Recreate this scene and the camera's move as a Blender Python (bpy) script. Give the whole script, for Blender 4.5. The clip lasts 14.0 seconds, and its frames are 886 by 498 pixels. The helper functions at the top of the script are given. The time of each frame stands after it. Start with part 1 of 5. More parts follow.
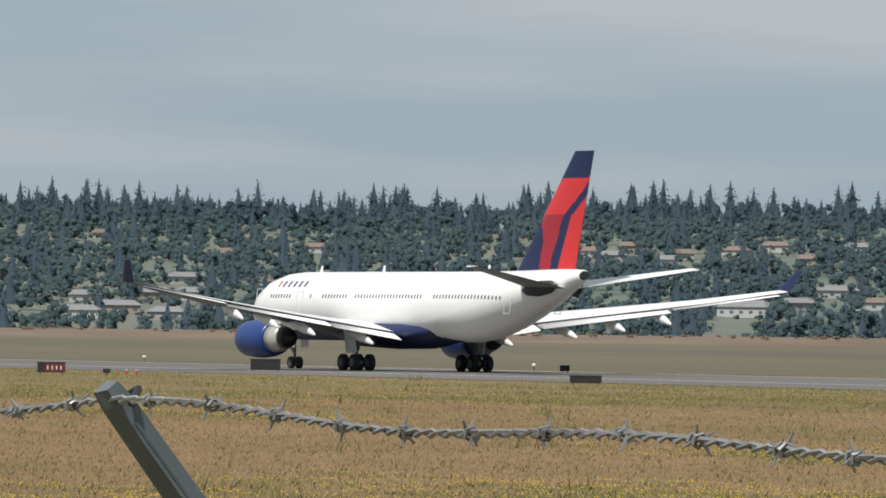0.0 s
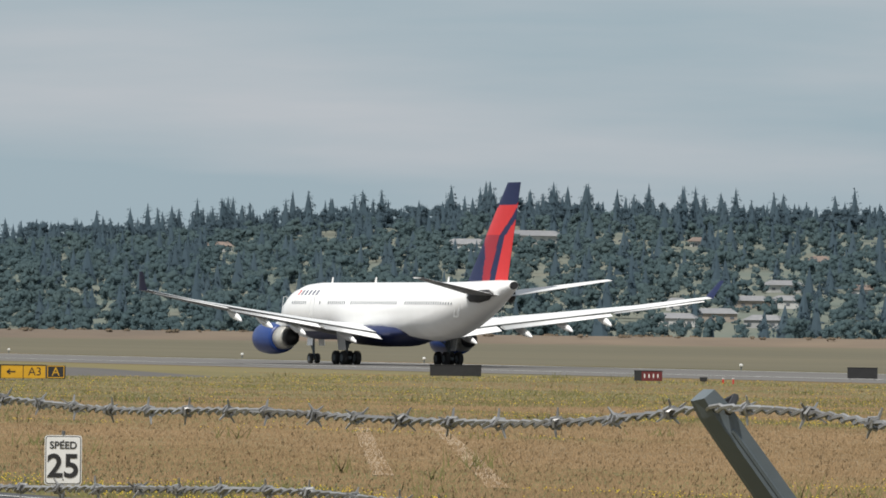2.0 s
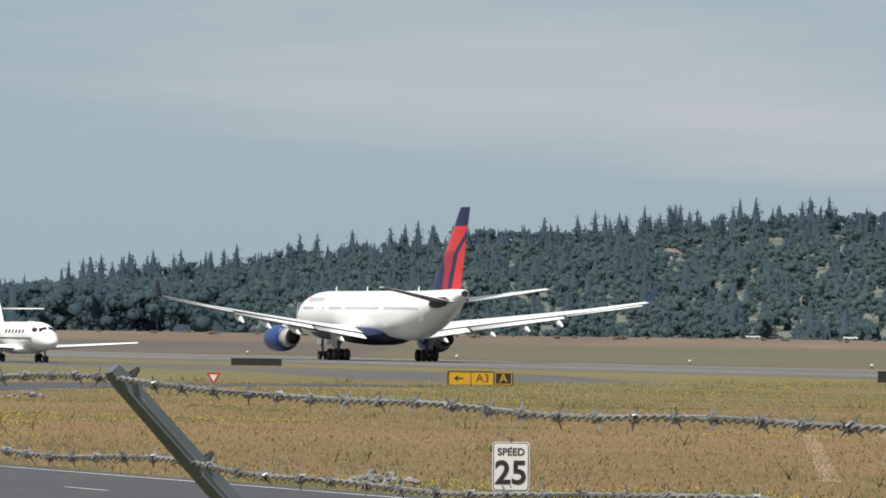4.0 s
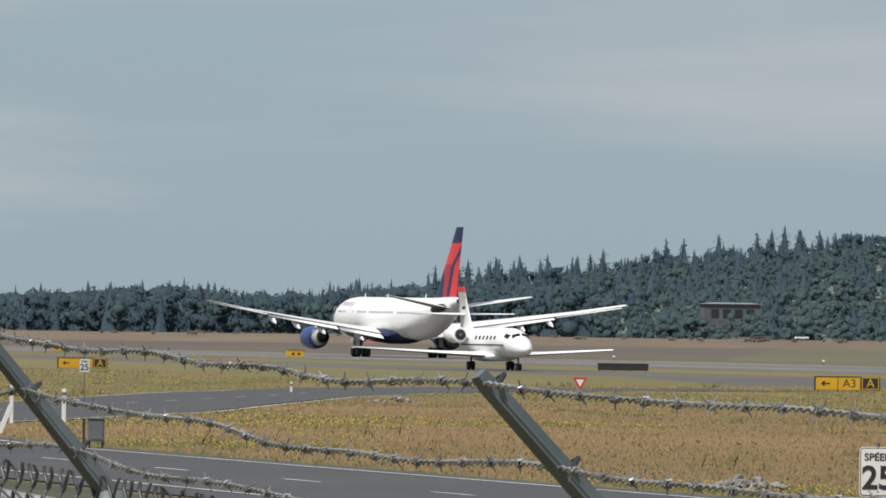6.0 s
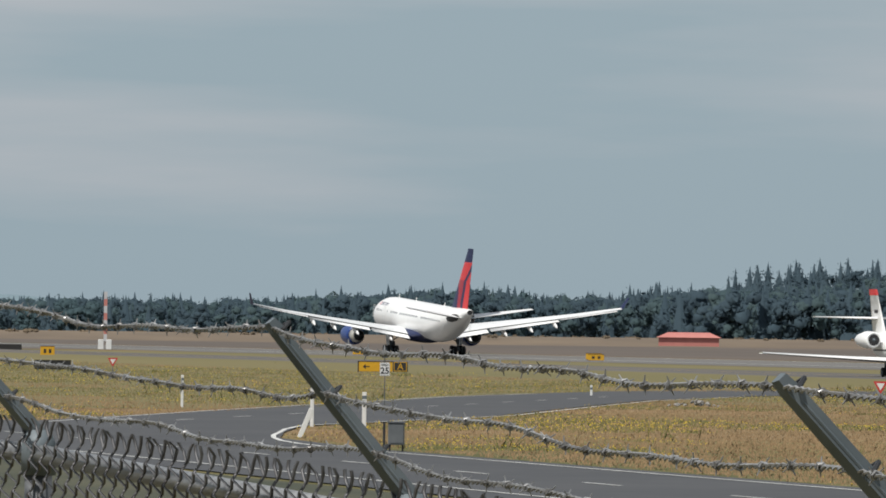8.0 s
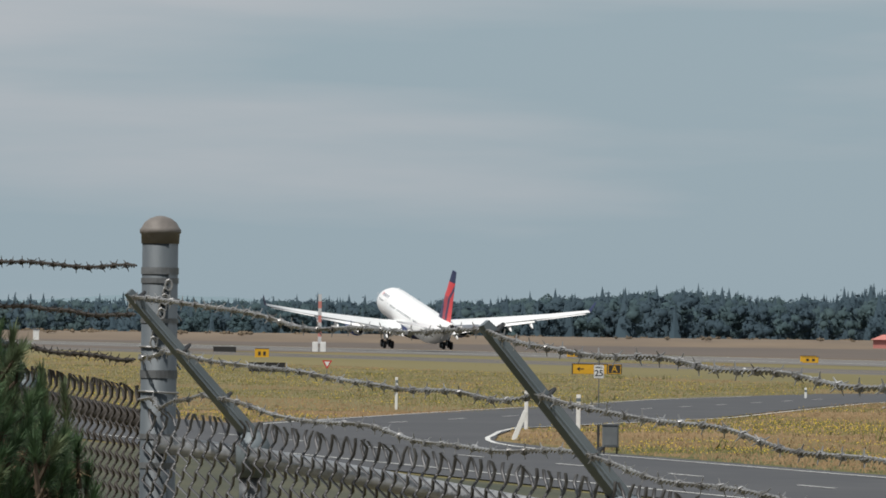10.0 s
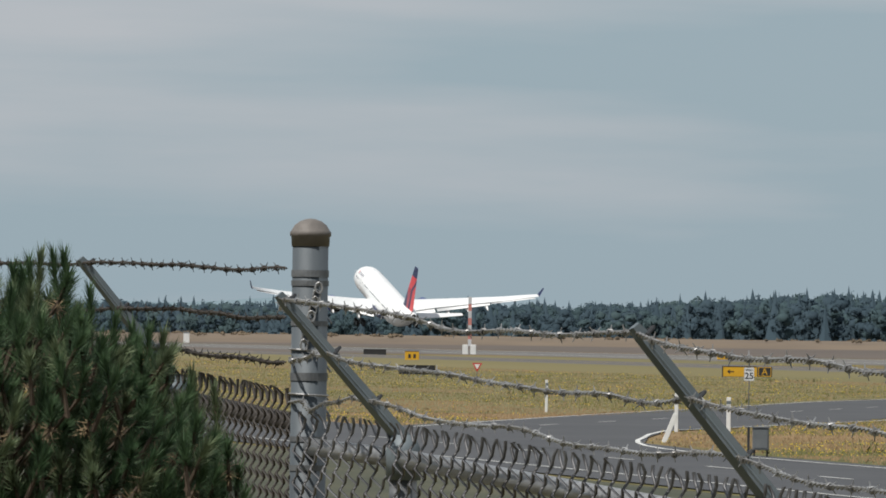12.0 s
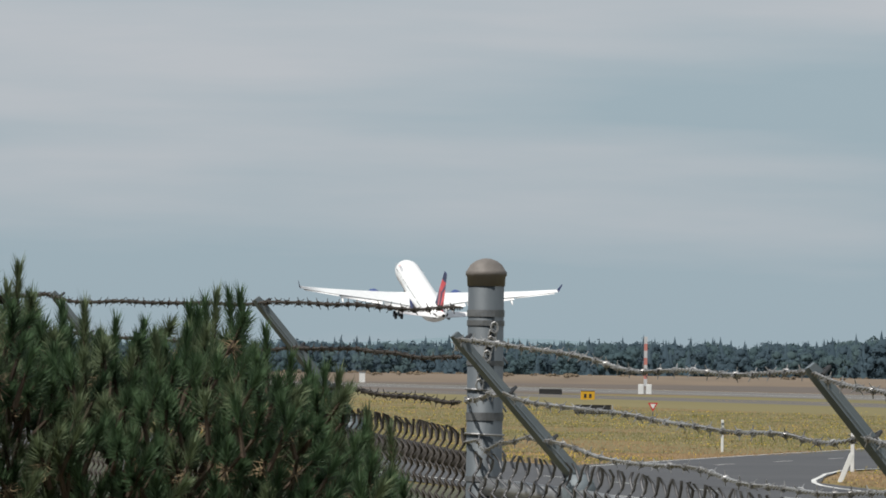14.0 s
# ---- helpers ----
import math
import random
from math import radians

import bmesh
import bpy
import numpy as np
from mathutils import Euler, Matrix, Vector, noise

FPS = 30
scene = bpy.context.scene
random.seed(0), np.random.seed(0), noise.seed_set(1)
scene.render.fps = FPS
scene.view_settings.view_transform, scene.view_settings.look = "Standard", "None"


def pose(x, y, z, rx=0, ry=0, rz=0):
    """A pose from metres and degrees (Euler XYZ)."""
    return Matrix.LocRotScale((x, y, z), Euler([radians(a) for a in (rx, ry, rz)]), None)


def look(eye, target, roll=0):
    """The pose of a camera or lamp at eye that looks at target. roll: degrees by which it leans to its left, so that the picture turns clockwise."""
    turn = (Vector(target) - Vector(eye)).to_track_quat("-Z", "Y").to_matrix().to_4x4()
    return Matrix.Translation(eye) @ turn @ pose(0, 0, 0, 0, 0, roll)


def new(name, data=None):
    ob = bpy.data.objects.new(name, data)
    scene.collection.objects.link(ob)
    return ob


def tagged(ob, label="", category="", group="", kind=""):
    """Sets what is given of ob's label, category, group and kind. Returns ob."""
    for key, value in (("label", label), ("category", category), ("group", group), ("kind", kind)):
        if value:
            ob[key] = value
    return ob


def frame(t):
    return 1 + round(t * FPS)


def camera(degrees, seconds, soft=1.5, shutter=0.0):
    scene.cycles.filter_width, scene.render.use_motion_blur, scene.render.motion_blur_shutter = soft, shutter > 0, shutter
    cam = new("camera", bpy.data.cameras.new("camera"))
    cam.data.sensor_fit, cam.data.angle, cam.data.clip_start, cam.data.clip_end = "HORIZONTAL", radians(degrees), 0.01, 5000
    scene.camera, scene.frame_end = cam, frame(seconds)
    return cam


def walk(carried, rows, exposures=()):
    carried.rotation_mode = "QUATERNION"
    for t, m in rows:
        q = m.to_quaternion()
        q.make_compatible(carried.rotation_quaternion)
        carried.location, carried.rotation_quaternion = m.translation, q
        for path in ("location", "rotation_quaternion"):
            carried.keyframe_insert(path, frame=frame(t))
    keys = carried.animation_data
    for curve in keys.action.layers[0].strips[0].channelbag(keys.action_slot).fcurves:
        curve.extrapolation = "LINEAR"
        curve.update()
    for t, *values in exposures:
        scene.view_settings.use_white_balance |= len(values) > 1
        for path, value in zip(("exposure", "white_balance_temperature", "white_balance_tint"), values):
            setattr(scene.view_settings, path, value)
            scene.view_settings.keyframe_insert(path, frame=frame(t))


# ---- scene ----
import itertools

# ---- camera and its walk ----
EYE_Z = 3.351
cam = camera(6.905, 14.0, soft=1.75)
AIM = [(0.0, 27.1388, 0.6362), (0.5, 25.9042, 0.6390), (1.0, 24.6483, 0.6418), (1.5, 23.4821, 0.6444), (2.0, 22.4846, 0.6442),
       (2.5, 21.5809, 0.6451), (3.0, 20.6758, 0.6460), (3.5, 19.8026, 0.6490), (4.0, 18.9939, 0.6530), (4.2, 18.6657, 0.6536),
       (6.3, 15.7681, 0.6560), (6.5, 15.5267, 0.6556), (7.0, 14.9145, 0.6558), (7.5, 14.3519, 0.6557), (8.0, 13.7938, 0.6553),
       (8.5, 13.3114, 0.6551), (8.7, 13.135, 0.6551), (10.8, 11.6142, 0.6547), (11.0, 11.5002, 0.6556), (11.5, 11.2312, 0.6566), (12.0, 10.9524, 0.6595),
       (12.5, 10.6383, 0.6625), (13.0, 10.2975, 0.6649), (13.5, 9.9234, 0.6807), (13.8, 9.716, 0.803), (14.0, 9.5780, 0.9524)]


def aim(az, tilt):
    a, b = radians(az), radians(tilt)
    eye = Vector((0, 0, EYE_Z))
    return look(eye, eye + 100 * Vector((math.sin(a) * math.cos(b), math.cos(a) * math.cos(b), math.sin(b))), 0.72)


walk(cam, [(t, aim(a, b)) for t, a, b in AIM], exposures=[(0.0, 0.0), (2.0, 0.06), (3.5, 0.12), (4.2, 0.10), (6.5, -0.02), (8.5, -0.08), (11.5, -0.05), (14.0, 0.03)])


def polar(az, dist, z=0.0):
    """A place from its bearing in degrees and its distance from the viewing spot."""
    return Vector((dist * math.sin(radians(az)), dist * math.cos(radians(az)), z))


# ---- world and sun ----
scene.view_settings.exposure = 0.0
world = bpy.data.worlds.new("sky")
scene.world = world
world.use_nodes = True
wt = world.node_tree
wt.nodes.clear()
w_out = wt.nodes.new("ShaderNodeOutputWorld")
w_bg = wt.nodes.new("ShaderNodeBackground")
w_sky = wt.nodes.new("ShaderNodeTexSky")
w_sky.sky_type, w_sky.sun_disc = "NISHITA", False
SUN_EL, SUN_AZ = 57, -122
w_sky.sun_elevation, w_sky.sun_rotation = radians(SUN_EL), radians(SUN_AZ)
w_co = wt.nodes.new("ShaderNodeTexCoord")
w_map = wt.nodes.new("ShaderNodeMapping")
w_map.inputs["Scale"].default_value = (6, 6, 55)
w_no = wt.nodes.new("ShaderNodeTexNoise")
w_no.inputs["Scale"].default_value, w_no.inputs["Detail"].default_value = 1.0, 6
w_ramp = wt.nodes.new("ShaderNodeValToRGB")
w_ramp.color_ramp.elements[0].position, w_ramp.color_ramp.elements[1].position = 0.39, 0.64
w_ramp.color_ramp.elements[0].color = (3.22, 4.14, 4.74, 1)
w_ramp.color_ramp.elements[1].color = (4.7, 5.0, 5.4, 1)
w_mix = wt.nodes.new("ShaderNodeMix")
w_mix.data_type = "RGBA"
w_mix.inputs["Factor"].default_value = 0.93
wt.links.new(w_co.outputs["Generated"], w_map.inputs["Vector"])
wt.links.new(w_map.outputs[0], w_no.inputs["Vector"])
w_sep = wt.nodes.new("ShaderNodeSeparateXYZ")
wt.links.new(w_co.outputs["Generated"], w_sep.inputs[0])
w_low = wt.nodes.new("ShaderNodeMapRange")
for k_, v_ in (("From Min", 0.0), ("From Max", 0.055), ("To Min", -0.13), ("To Max", 0.09)):
    w_low.inputs[k_].default_value = v_
wt.links.new(w_sep.outputs["Z"], w_low.inputs["Value"])
w_add = wt.nodes.new("ShaderNodeMath")
wt.links.new(w_no.outputs["Fac"], w_add.inputs[0])
wt.links.new(w_low.outputs[0], w_add.inputs[1])
wt.links.new(w_add.outputs[0], w_ramp.inputs[0])
wt.links.new(w_sky.outputs[0], w_mix.inputs["A"])
wt.links.new(w_ramp.outputs[0], w_mix.inputs["B"])
wt.links.new(w_mix.outputs["Result"], w_bg.inputs["Color"])
w_bg.inputs["Strength"].default_value = 0.1
wt.links.new(w_bg.outputs[0], w_out.inputs["Surface"])
sun = new("sun", bpy.data.lights.new("sun", "SUN"))
sun.data.energy, sun.data.angle, sun.data.color = 4.6, radians(1.5), (1.0, 0.96, 0.9)
_d = Vector((math.sin(radians(SUN_AZ)) * math.cos(radians(SUN_EL)), math.cos(radians(SUN_AZ)) * math.cos(radians(SUN_EL)), math.sin(radians(SUN_EL))))
sun.matrix_world = look(_d * 50, (0, 0, 0))


# ---- materials ----
def mat(name, c1, c2=None, scale=3.0, rough=0.7, metal=0.0, bump=0.0, detail=6, stretch=(1, 1, 1), rand=0.0, island=False, coat=0.0, leafy=0.0):
    """A two-colour noise material at real-world size, with optional relief and piece-by-piece variation."""
    m = bpy.data.materials.new(name)
    m.use_nodes = True
    n, l = m.node_tree.nodes, m.node_tree.links
    b = n["Principled BSDF"]
    b.inputs["Roughness"].default_value, b.inputs["Metallic"].default_value = rough, metal
    b.inputs["Coat Weight"].default_value = coat
    c2 = c2 or tuple(0.85 * v for v in c1)
    co = n.new("ShaderNodeTexCoord")
    mp = n.new("ShaderNodeMapping")
    mp.inputs["Scale"].default_value = stretch
    l.new(co.outputs["Object"], mp.inputs["Vector"])
    a = n.new("ShaderNodeTexNoise")
    a.inputs["Scale"].default_value, a.inputs["Detail"].default_value = scale, detail
    l.new(mp.outputs[0], a.inputs["Vector"])
    big = n.new("ShaderNodeTexNoise")
    big.inputs["Scale"].default_value = scale * 0.13
    l.new(mp.outputs[0], big.inputs["Vector"])
    add = n.new("ShaderNodeMath")
    add.operation = "MULTIPLY_ADD"
    add.inputs[1].default_value = 0.5
    l.new(big.outputs["Fac"], add.inputs[0])
    half = n.new("ShaderNodeMath")
    half.operation = "MULTIPLY"
    half.inputs[1].default_value = 0.5
    l.new(a.outputs["Fac"], half.inputs[0])
    l.new(half.outputs[0], add.inputs[2])
    r = n.new("ShaderNodeValToRGB")
    r.color_ramp.elements[0].position, r.color_ramp.elements[1].position = 0.36, 0.64
    r.color_ramp.elements[0].color, r.color_ramp.elements[1].color = (*c1, 1), (*c2, 1)
    l.new(add.outputs[0], r.inputs[0])
    col = r.outputs[0]
    if rand:
        if island:
            g = n.new("ShaderNodeNewGeometry")
            src = g.outputs["Random Per Island"]
        else:
            g = n.new("ShaderNodeObjectInfo")
            src = g.outputs["Random"]
        mr = n.new("ShaderNodeMapRange")
        mr.inputs["To Min"].default_value, mr.inputs["To Max"].default_value = 1 - rand, 1 + rand
        l.new(src, mr.inputs["Value"])
        hs = n.new("ShaderNodeHueSaturation")
        l.new(mr.outputs[0], hs.inputs["Value"])
        l.new(col, hs.inputs["Color"])
        col = hs.outputs[0]
    l.new(col, b.inputs["Base Color"])
    if leafy:
        # light passes through thin leaves
        tr = n.new("ShaderNodeBsdfTranslucent")
        l.new(col, tr.inputs["Color"])
        mx = n.new("ShaderNodeMixShader")
        mx.inputs["Fac"].default_value = leafy
        l.new(b.outputs[0], mx.inputs[1])
        l.new(tr.outputs[0], mx.inputs[2])
        l.new(mx.outputs[0], n["Material Output"].inputs["Surface"])
        b.inputs["Specular IOR Level"].default_value = 0.15
    if bump:
        bp = n.new("ShaderNodeBump")
        bp.inputs["Strength"].default_value = bump
        bp.inputs["Distance"].default_value = 0.02
        l.new(a.outputs["Fac"], bp.inputs["Height"])
        l.new(bp.outputs[0], b.inputs["Normal"])
    return m


M_WHITE = mat("white_paint", (0.85, 0.85, 0.84), (0.80, 0.80, 0.79), 1.2, 0.32, coat=0.3)
M_NAVY = mat("navy_paint", (0.006, 0.013, 0.062), (0.009, 0.018, 0.075), 1.5, 0.5)
M_BLUE = mat("blue_paint", (0.008, 0.034, 0.16), (0.011, 0.042, 0.185), 1.5, 0.38, coat=0.1)
M_RED = mat("red_paint", (0.62, 0.030, 0.035), (0.56, 0.026, 0.03), 1.5, 0.4)
M_DKRED = mat("dark_red_paint", (0.34, 0.014, 0.03), (0.30, 0.012, 0.026), 1.5, 0.4)
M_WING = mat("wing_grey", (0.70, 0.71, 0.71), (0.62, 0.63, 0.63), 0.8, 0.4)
# grey underside paint, darkened further to hold the shade beneath a wing
M_WINGLO = mat("shaded_underside_grey", (0.11, 0.112, 0.115), (0.15, 0.152, 0.155), 0.8, 0.5)
M_YGREEN = mat("flowering_field", (0.115, 0.10, 0.033), (0.158, 0.128, 0.048), 0.05, 0.95, stretch=(1, 0.12, 1))
M_VERGE = mat("green_verge", (0.028, 0.034, 0.018), (0.065, 0.062, 0.032), 0.8, 0.95, stretch=(1, 0.15, 1))
M_MESH = mat("dull_mesh_wire", (0.05, 0.048, 0.048), (0.15, 0.15, 0.155), 18, 0.5, 0.4)
M_CREAM = mat("bare_cowl_metal", (0.62, 0.60, 0.54), (0.5, 0.49, 0.45), 2, 0.35, 0.4)
M_DARK = mat("dark_metal", (0.03, 0.03, 0.035), (0.05, 0.05, 0.05), 3, 0.5, 0.4)
M_TYRE = mat("tyre_rubber", (0.012, 0.012, 0.013), (0.02, 0.02, 0.02), 6, 0.85)
M_GLASS = mat("dark_glass", (0.01, 0.012, 0.016), (0.015, 0.017, 0.02), 2, 0.12)
M_CABIN = mat("cabin_window_glass", (0.09, 0.10, 0.115), (0.12, 0.13, 0.145), 2, 0.15)
M_GALV = mat("galvanised_steel", (0.085, 0.108, 0.122), (0.135, 0.16, 0.175), 9, 0.6, 0.15, 0.15)
M_GALV_OLD = mat("weathered_galvanised_steel", (0.085, 0.09, 0.096), (0.17, 0.18, 0.19), 14, 0.6, 0.4, 0.3)
M_POST = mat("weathered_post_zinc", (0.055, 0.066, 0.076), (0.10, 0.118, 0.13), 11, 0.6, 0.2, 0.2, stretch=(1, 1, 0.35))
M_RAIL = mat("bright_rail_zinc", (0.20, 0.205, 0.21), (0.34, 0.345, 0.35), 12, 0.4, 0.4, 0.2)
M_WIRE = mat("wire_zinc", (0.37, 0.375, 0.38), (0.17, 0.165, 0.16), 30, 0.42, 0.5)
M_RUST = mat("rusty_wire", (0.034, 0.029, 0.026), (0.068, 0.06, 0.054), 25, 0.8, 0.2)
M_ASPH = mat("asphalt", (0.04, 0.0415, 0.046), (0.058, 0.059, 0.062), 0.9, 0.85, 0, 0.2)
M_CONC = mat("runway_concrete", (0.10, 0.094, 0.086), (0.132, 0.125, 0.115), 0.2, 0.85, stretch=(1, 0.1, 1))
M_TAXI = mat("taxiway_paving", (0.075, 0.069, 0.062), (0.10, 0.092, 0.083), 0.2, 0.85, stretch=(1, 0.1, 1))
M_LINE = mat("road_paint", (0.62, 0.62, 0.60), (0.42, 0.42, 0.40), 3, 0.7)
M_SIGNY = mat("sign_yellow", (0.60, 0.33, 0.015), (0.52, 0.28, 0.012), 4, 0.5)
M_BLACK = mat("black_paint", (0.012, 0.012, 0.013), (0.02, 0.02, 0.021), 3, 0.6)
M_SIGNW = mat("sign_white", (0.72, 0.72, 0.70), (0.62, 0.62, 0.60), 6, 0.45)
M_SIGNR = mat("sign_red", (0.50, 0.03, 0.03), (0.42, 0.025, 0.025), 5, 0.5)
# far woods: foliage colours lightened and blued to carry the distance haze
M_FIR = mat("hazed_fir_needles", (0.063, 0.098, 0.124), (0.077, 0.114, 0.138), 0.02, 0.9, rand=0.07, island=True, leafy=0.45)
M_LEAF = mat("hazed_broad_leaves", (0.072, 0.115, 0.132), (0.094, 0.137, 0.14), 0.012, 0.9, rand=0.10, island=True, leafy=0.45)
M_PINE = mat("pine_needles", (0.048, 0.088, 0.044), (0.094, 0.148, 0.072), 3, 0.55, rand=0.3, island=True, leafy=0.35)
M_PINE_TIP = mat("young_pine_needles", (0.102, 0.138, 0.074), (0.155, 0.19, 0.105), 3, 0.6, rand=0.3, island=True, leafy=0.3)
M_PINE_DRY = mat("dry_brown_needles", (0.12, 0.085, 0.045), (0.17, 0.12, 0.06), 3, 0.8, rand=0.3, island=True)
M_BARK = mat("bark", (0.05, 0.035, 0.025), (0.09, 0.065, 0.045), 8, 0.9, bump=0.5)
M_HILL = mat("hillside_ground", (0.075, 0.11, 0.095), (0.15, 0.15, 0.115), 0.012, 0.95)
M_DRY = mat("dry_grass_blades", (0.285, 0.198, 0.112), (0.22, 0.152, 0.083), 0.3, 0.9, rand=0.25, island=True, leafy=0.3)
M_GREEN = mat("green_weeds", (0.115, 0.118, 0.045), (0.165, 0.15, 0.06), 0.4, 0.9, rand=0.25, island=True, leafy=0.3)
M_FLOWER = mat("yellow_flowers", (0.62, 0.46, 0.03), (0.5, 0.36, 0.04), 2, 0.8, rand=0.2, island=True, leafy=0.3)
M_ROCK = mat("rubble_stone", (0.17, 0.163, 0.15), (0.28, 0.265, 0.245), 3, 0.9, bump=0.4, rand=0.2)
M_CARW = mat("car_paint", (0.7, 0.7, 0.7), (0.64, 0.64, 0.64), 2, 0.3, rand=0.2)


def ground_material():
    """Mown airfield grass: straw, green and flower-yellow drifts that run along the runway."""
    m = bpy.data.materials.new("airfield_grass")
    m.use_nodes = True
    n, l = m.node_tree.nodes, m.node_tree.links
    b = n["Principled BSDF"]
    b.inputs["Roughness"].default_value = 0.95
    b.inputs["Specular IOR Level"].default_value = 0.1
    co = n.new("ShaderNodeTexCoord")

    def noise_ramp(scale, stretch, stops, detail=5):
        mp = n.new("ShaderNodeMapping")
        mp.inputs["Scale"].default_value = stretch
        l.new(co.outputs["Object"], mp.inputs["Vector"])
        t = n.new("ShaderNodeTexNoise")
        t.inputs["Scale"].default_value, t.inputs["Detail"].default_value = scale, detail
        l.new(mp.outputs[0], t.inputs["Vector"])
        r = n.new("ShaderNodeValToRGB")
        el = r.color_ramp.elements
        while len(el) < len(stops):
            el.new(0.5)
        for e, (p, c) in zip(el, stops):
            e.position, e.color = p, (*c, 1)
        l.new(t.outputs["Fac"], r.inputs[0])
        return r, t

    drift, _ = noise_ramp(0.022, (1.0, 0.4, 1), [(0.36, (0.105, 0.105, 0.05)), (0.46, (0.155, 0.132, 0.064)), (0.54, (0.215, 0.156, 0.092)), (0.70, (0.185, 0.135, 0.08))])
    fine, ft = noise_ramp(2.2, (1, 0.3, 1), [(0.3, (0.55, 0.55, 0.5)), (0.7, (1.35, 1.3, 1.2))], 8)
    mul = n.new("ShaderNodeMix")
    mul.data_type, mul.blend_type = "RGBA", "MULTIPLY"
    mul.inputs["Factor"].default_value = 1
    l.new(drift.outputs[0], mul.inputs["A"])
    l.new(fine.outputs[0], mul.inputs["B"])
    l.new(mul.outputs["Result"], b.inputs["Base Color"])
    bp = n.new("ShaderNodeBump")
    bp.inputs["Strength"].default_value, bp.inputs["Distance"].default_value = 0.6, 0.2
    l.new(ft.outputs["Fac"], bp.inputs["Height"])
    l.new(bp.outputs[0], b.inputs["Normal"])
    return m


M_GROUND = ground_material()
M_BROWN = mat("brown_dry_field", (0.078, 0.062, 0.05), (0.108, 0.082, 0.063), 0.02, 0.95, stretch=(1, 0.35, 1))
M_SCRUB = mat("tawny_scrub", (0.085, 0.066, 0.045), (0.13, 0.098, 0.064), 0.05, 0.95, rand=0.15, island=True)
M_LEVEE = mat("levee_dry_grass", (0.105, 0.078, 0.055), (0.165, 0.122, 0.08), 0.03, 0.95)
M_FARGRASS = mat("pale_infield_grass", (0.082, 0.074, 0.042), (0.115, 0.098, 0.056), 0.02, 0.95, stretch=(1, 0.3, 1))


# ---- mesh helpers ----
def mesh_ob(name, verts, faces, materials, parent=None, label="", smooth=False, idx=None):
    me = bpy.data.meshes.new(name)
    me.from_pydata([tuple(v) for v in verts], [], faces)
    for m in materials if isinstance(materials, (list, tuple)) else [materials]:
        me.materials.append(m)
    if idx is not None:
        me.polygons.foreach_set("material_index", idx)
    if smooth:
        me.polygons.foreach_set("use_smooth", [True] * len(me.polygons))
    me.update()
    ob = new(name, me)
    if parent:
        ob.parent = parent
    if label:
        tagged(ob, label)
    return ob


def part(name, bm, material, parent=None, label="", smooth=False):
    me = bpy.data.meshes.new(name)
    bm.to_mesh(me)
    bm.free()
    for m in material if isinstance(material, (list, tuple)) else [material]:
        me.materials.append(m)
    if smooth:
        me.polygons.foreach_set("use_smooth", [True] * len(me.polygons))
    ob = new(name, me)
    if parent:
        ob.parent = parent
    if label:
        tagged(ob, label)
    return ob


def add_box(bm, size, m=Matrix(), bevel=0.0):
    r = bmesh.ops.create_cube(bm, size=1, matrix=m @ Matrix.Diagonal((*size, 1)))
    if bevel:
        es = list({e for v in r["verts"] for e in v.link_edges})
        bmesh.ops.bevel(bm, geom=es, offset=bevel, segments=1, affect="EDGES", profile=0.5)
    return bm


def add_tube(bm, pts, radii, seg=8, caps=True):
    """A tube through points with a radius at each."""
    pts = [Vector(p) for p in pts]
    rings = []
    side = None
    for i, p in enumerate(pts):
        d = (pts[min(i + 1, len(pts) - 1)] - pts[max(i - 1, 0)]).normalized()
        if side is None:
            side = d.orthogonal().normalized()
        side = (side - d * side.dot(d)).normalized()
        up = d.cross(side)
        r = radii[i] if hasattr(radii, "__len__") else radii
        rings.append([bm.verts.new(p + r * (math.cos(a) * side + math.sin(a) * up)) for a in [2 * math.pi * k / seg for k in range(seg)]])
    for a, b in zip(rings, rings[1:]):
        for k in range(seg):
            bm.faces.new((a[k], a[(k + 1) % seg], b[(k + 1) % seg], b[k]))
    if caps:
        bm.faces.new(rings[0][::-1])
        bm.faces.new(rings[-1])
    return bm


def thing(name, m, label, category, group=""):
    e = new(name)
    e.matrix_basis = m
    return tagged(e, label, category, group)


# ---- ground, roads, runway ----
def bank(x, y):
    """Height of the ground: flat airfield, a low bank along the fence."""
    r = math.hypot(x, y)
    t = min(1, max(0, (45 - r) / 25))
    return 0.72 * t * t * (3 - 2 * t)


def build_ground():
    rings = [0, 3, 6, 10, 14, 18, 22, 26, 30, 35, 40, 46, 60, 90, 150, 300, 700, 1500, 3000, 6500]
    seg = 72
    vs, fs = [(0, 0, bank(0, 0))], []
    for r in rings[1:]:
        for k in range(seg):
            a = 2 * math.pi * k / seg
            vs.append((r * math.sin(a), r * math.cos(a), bank(r, 0)))
    for k in range(seg):
        fs.append((0, 1 + (k + 1) % seg, 1 + k))
    for i in range(len(rings) - 2):
        a, b = 1 + i * seg, 1 + (i + 1) * seg
        for k in range(seg):
            fs.append((a + k, a + (k + 1) % seg, b + (k + 1) % seg, b + k))
    g = mesh_ob("ground", vs, fs, M_GROUND, smooth=True)
    tagged(g, "dry straw-coloured airfield grass with green drifts", "grass field", kind="structure")


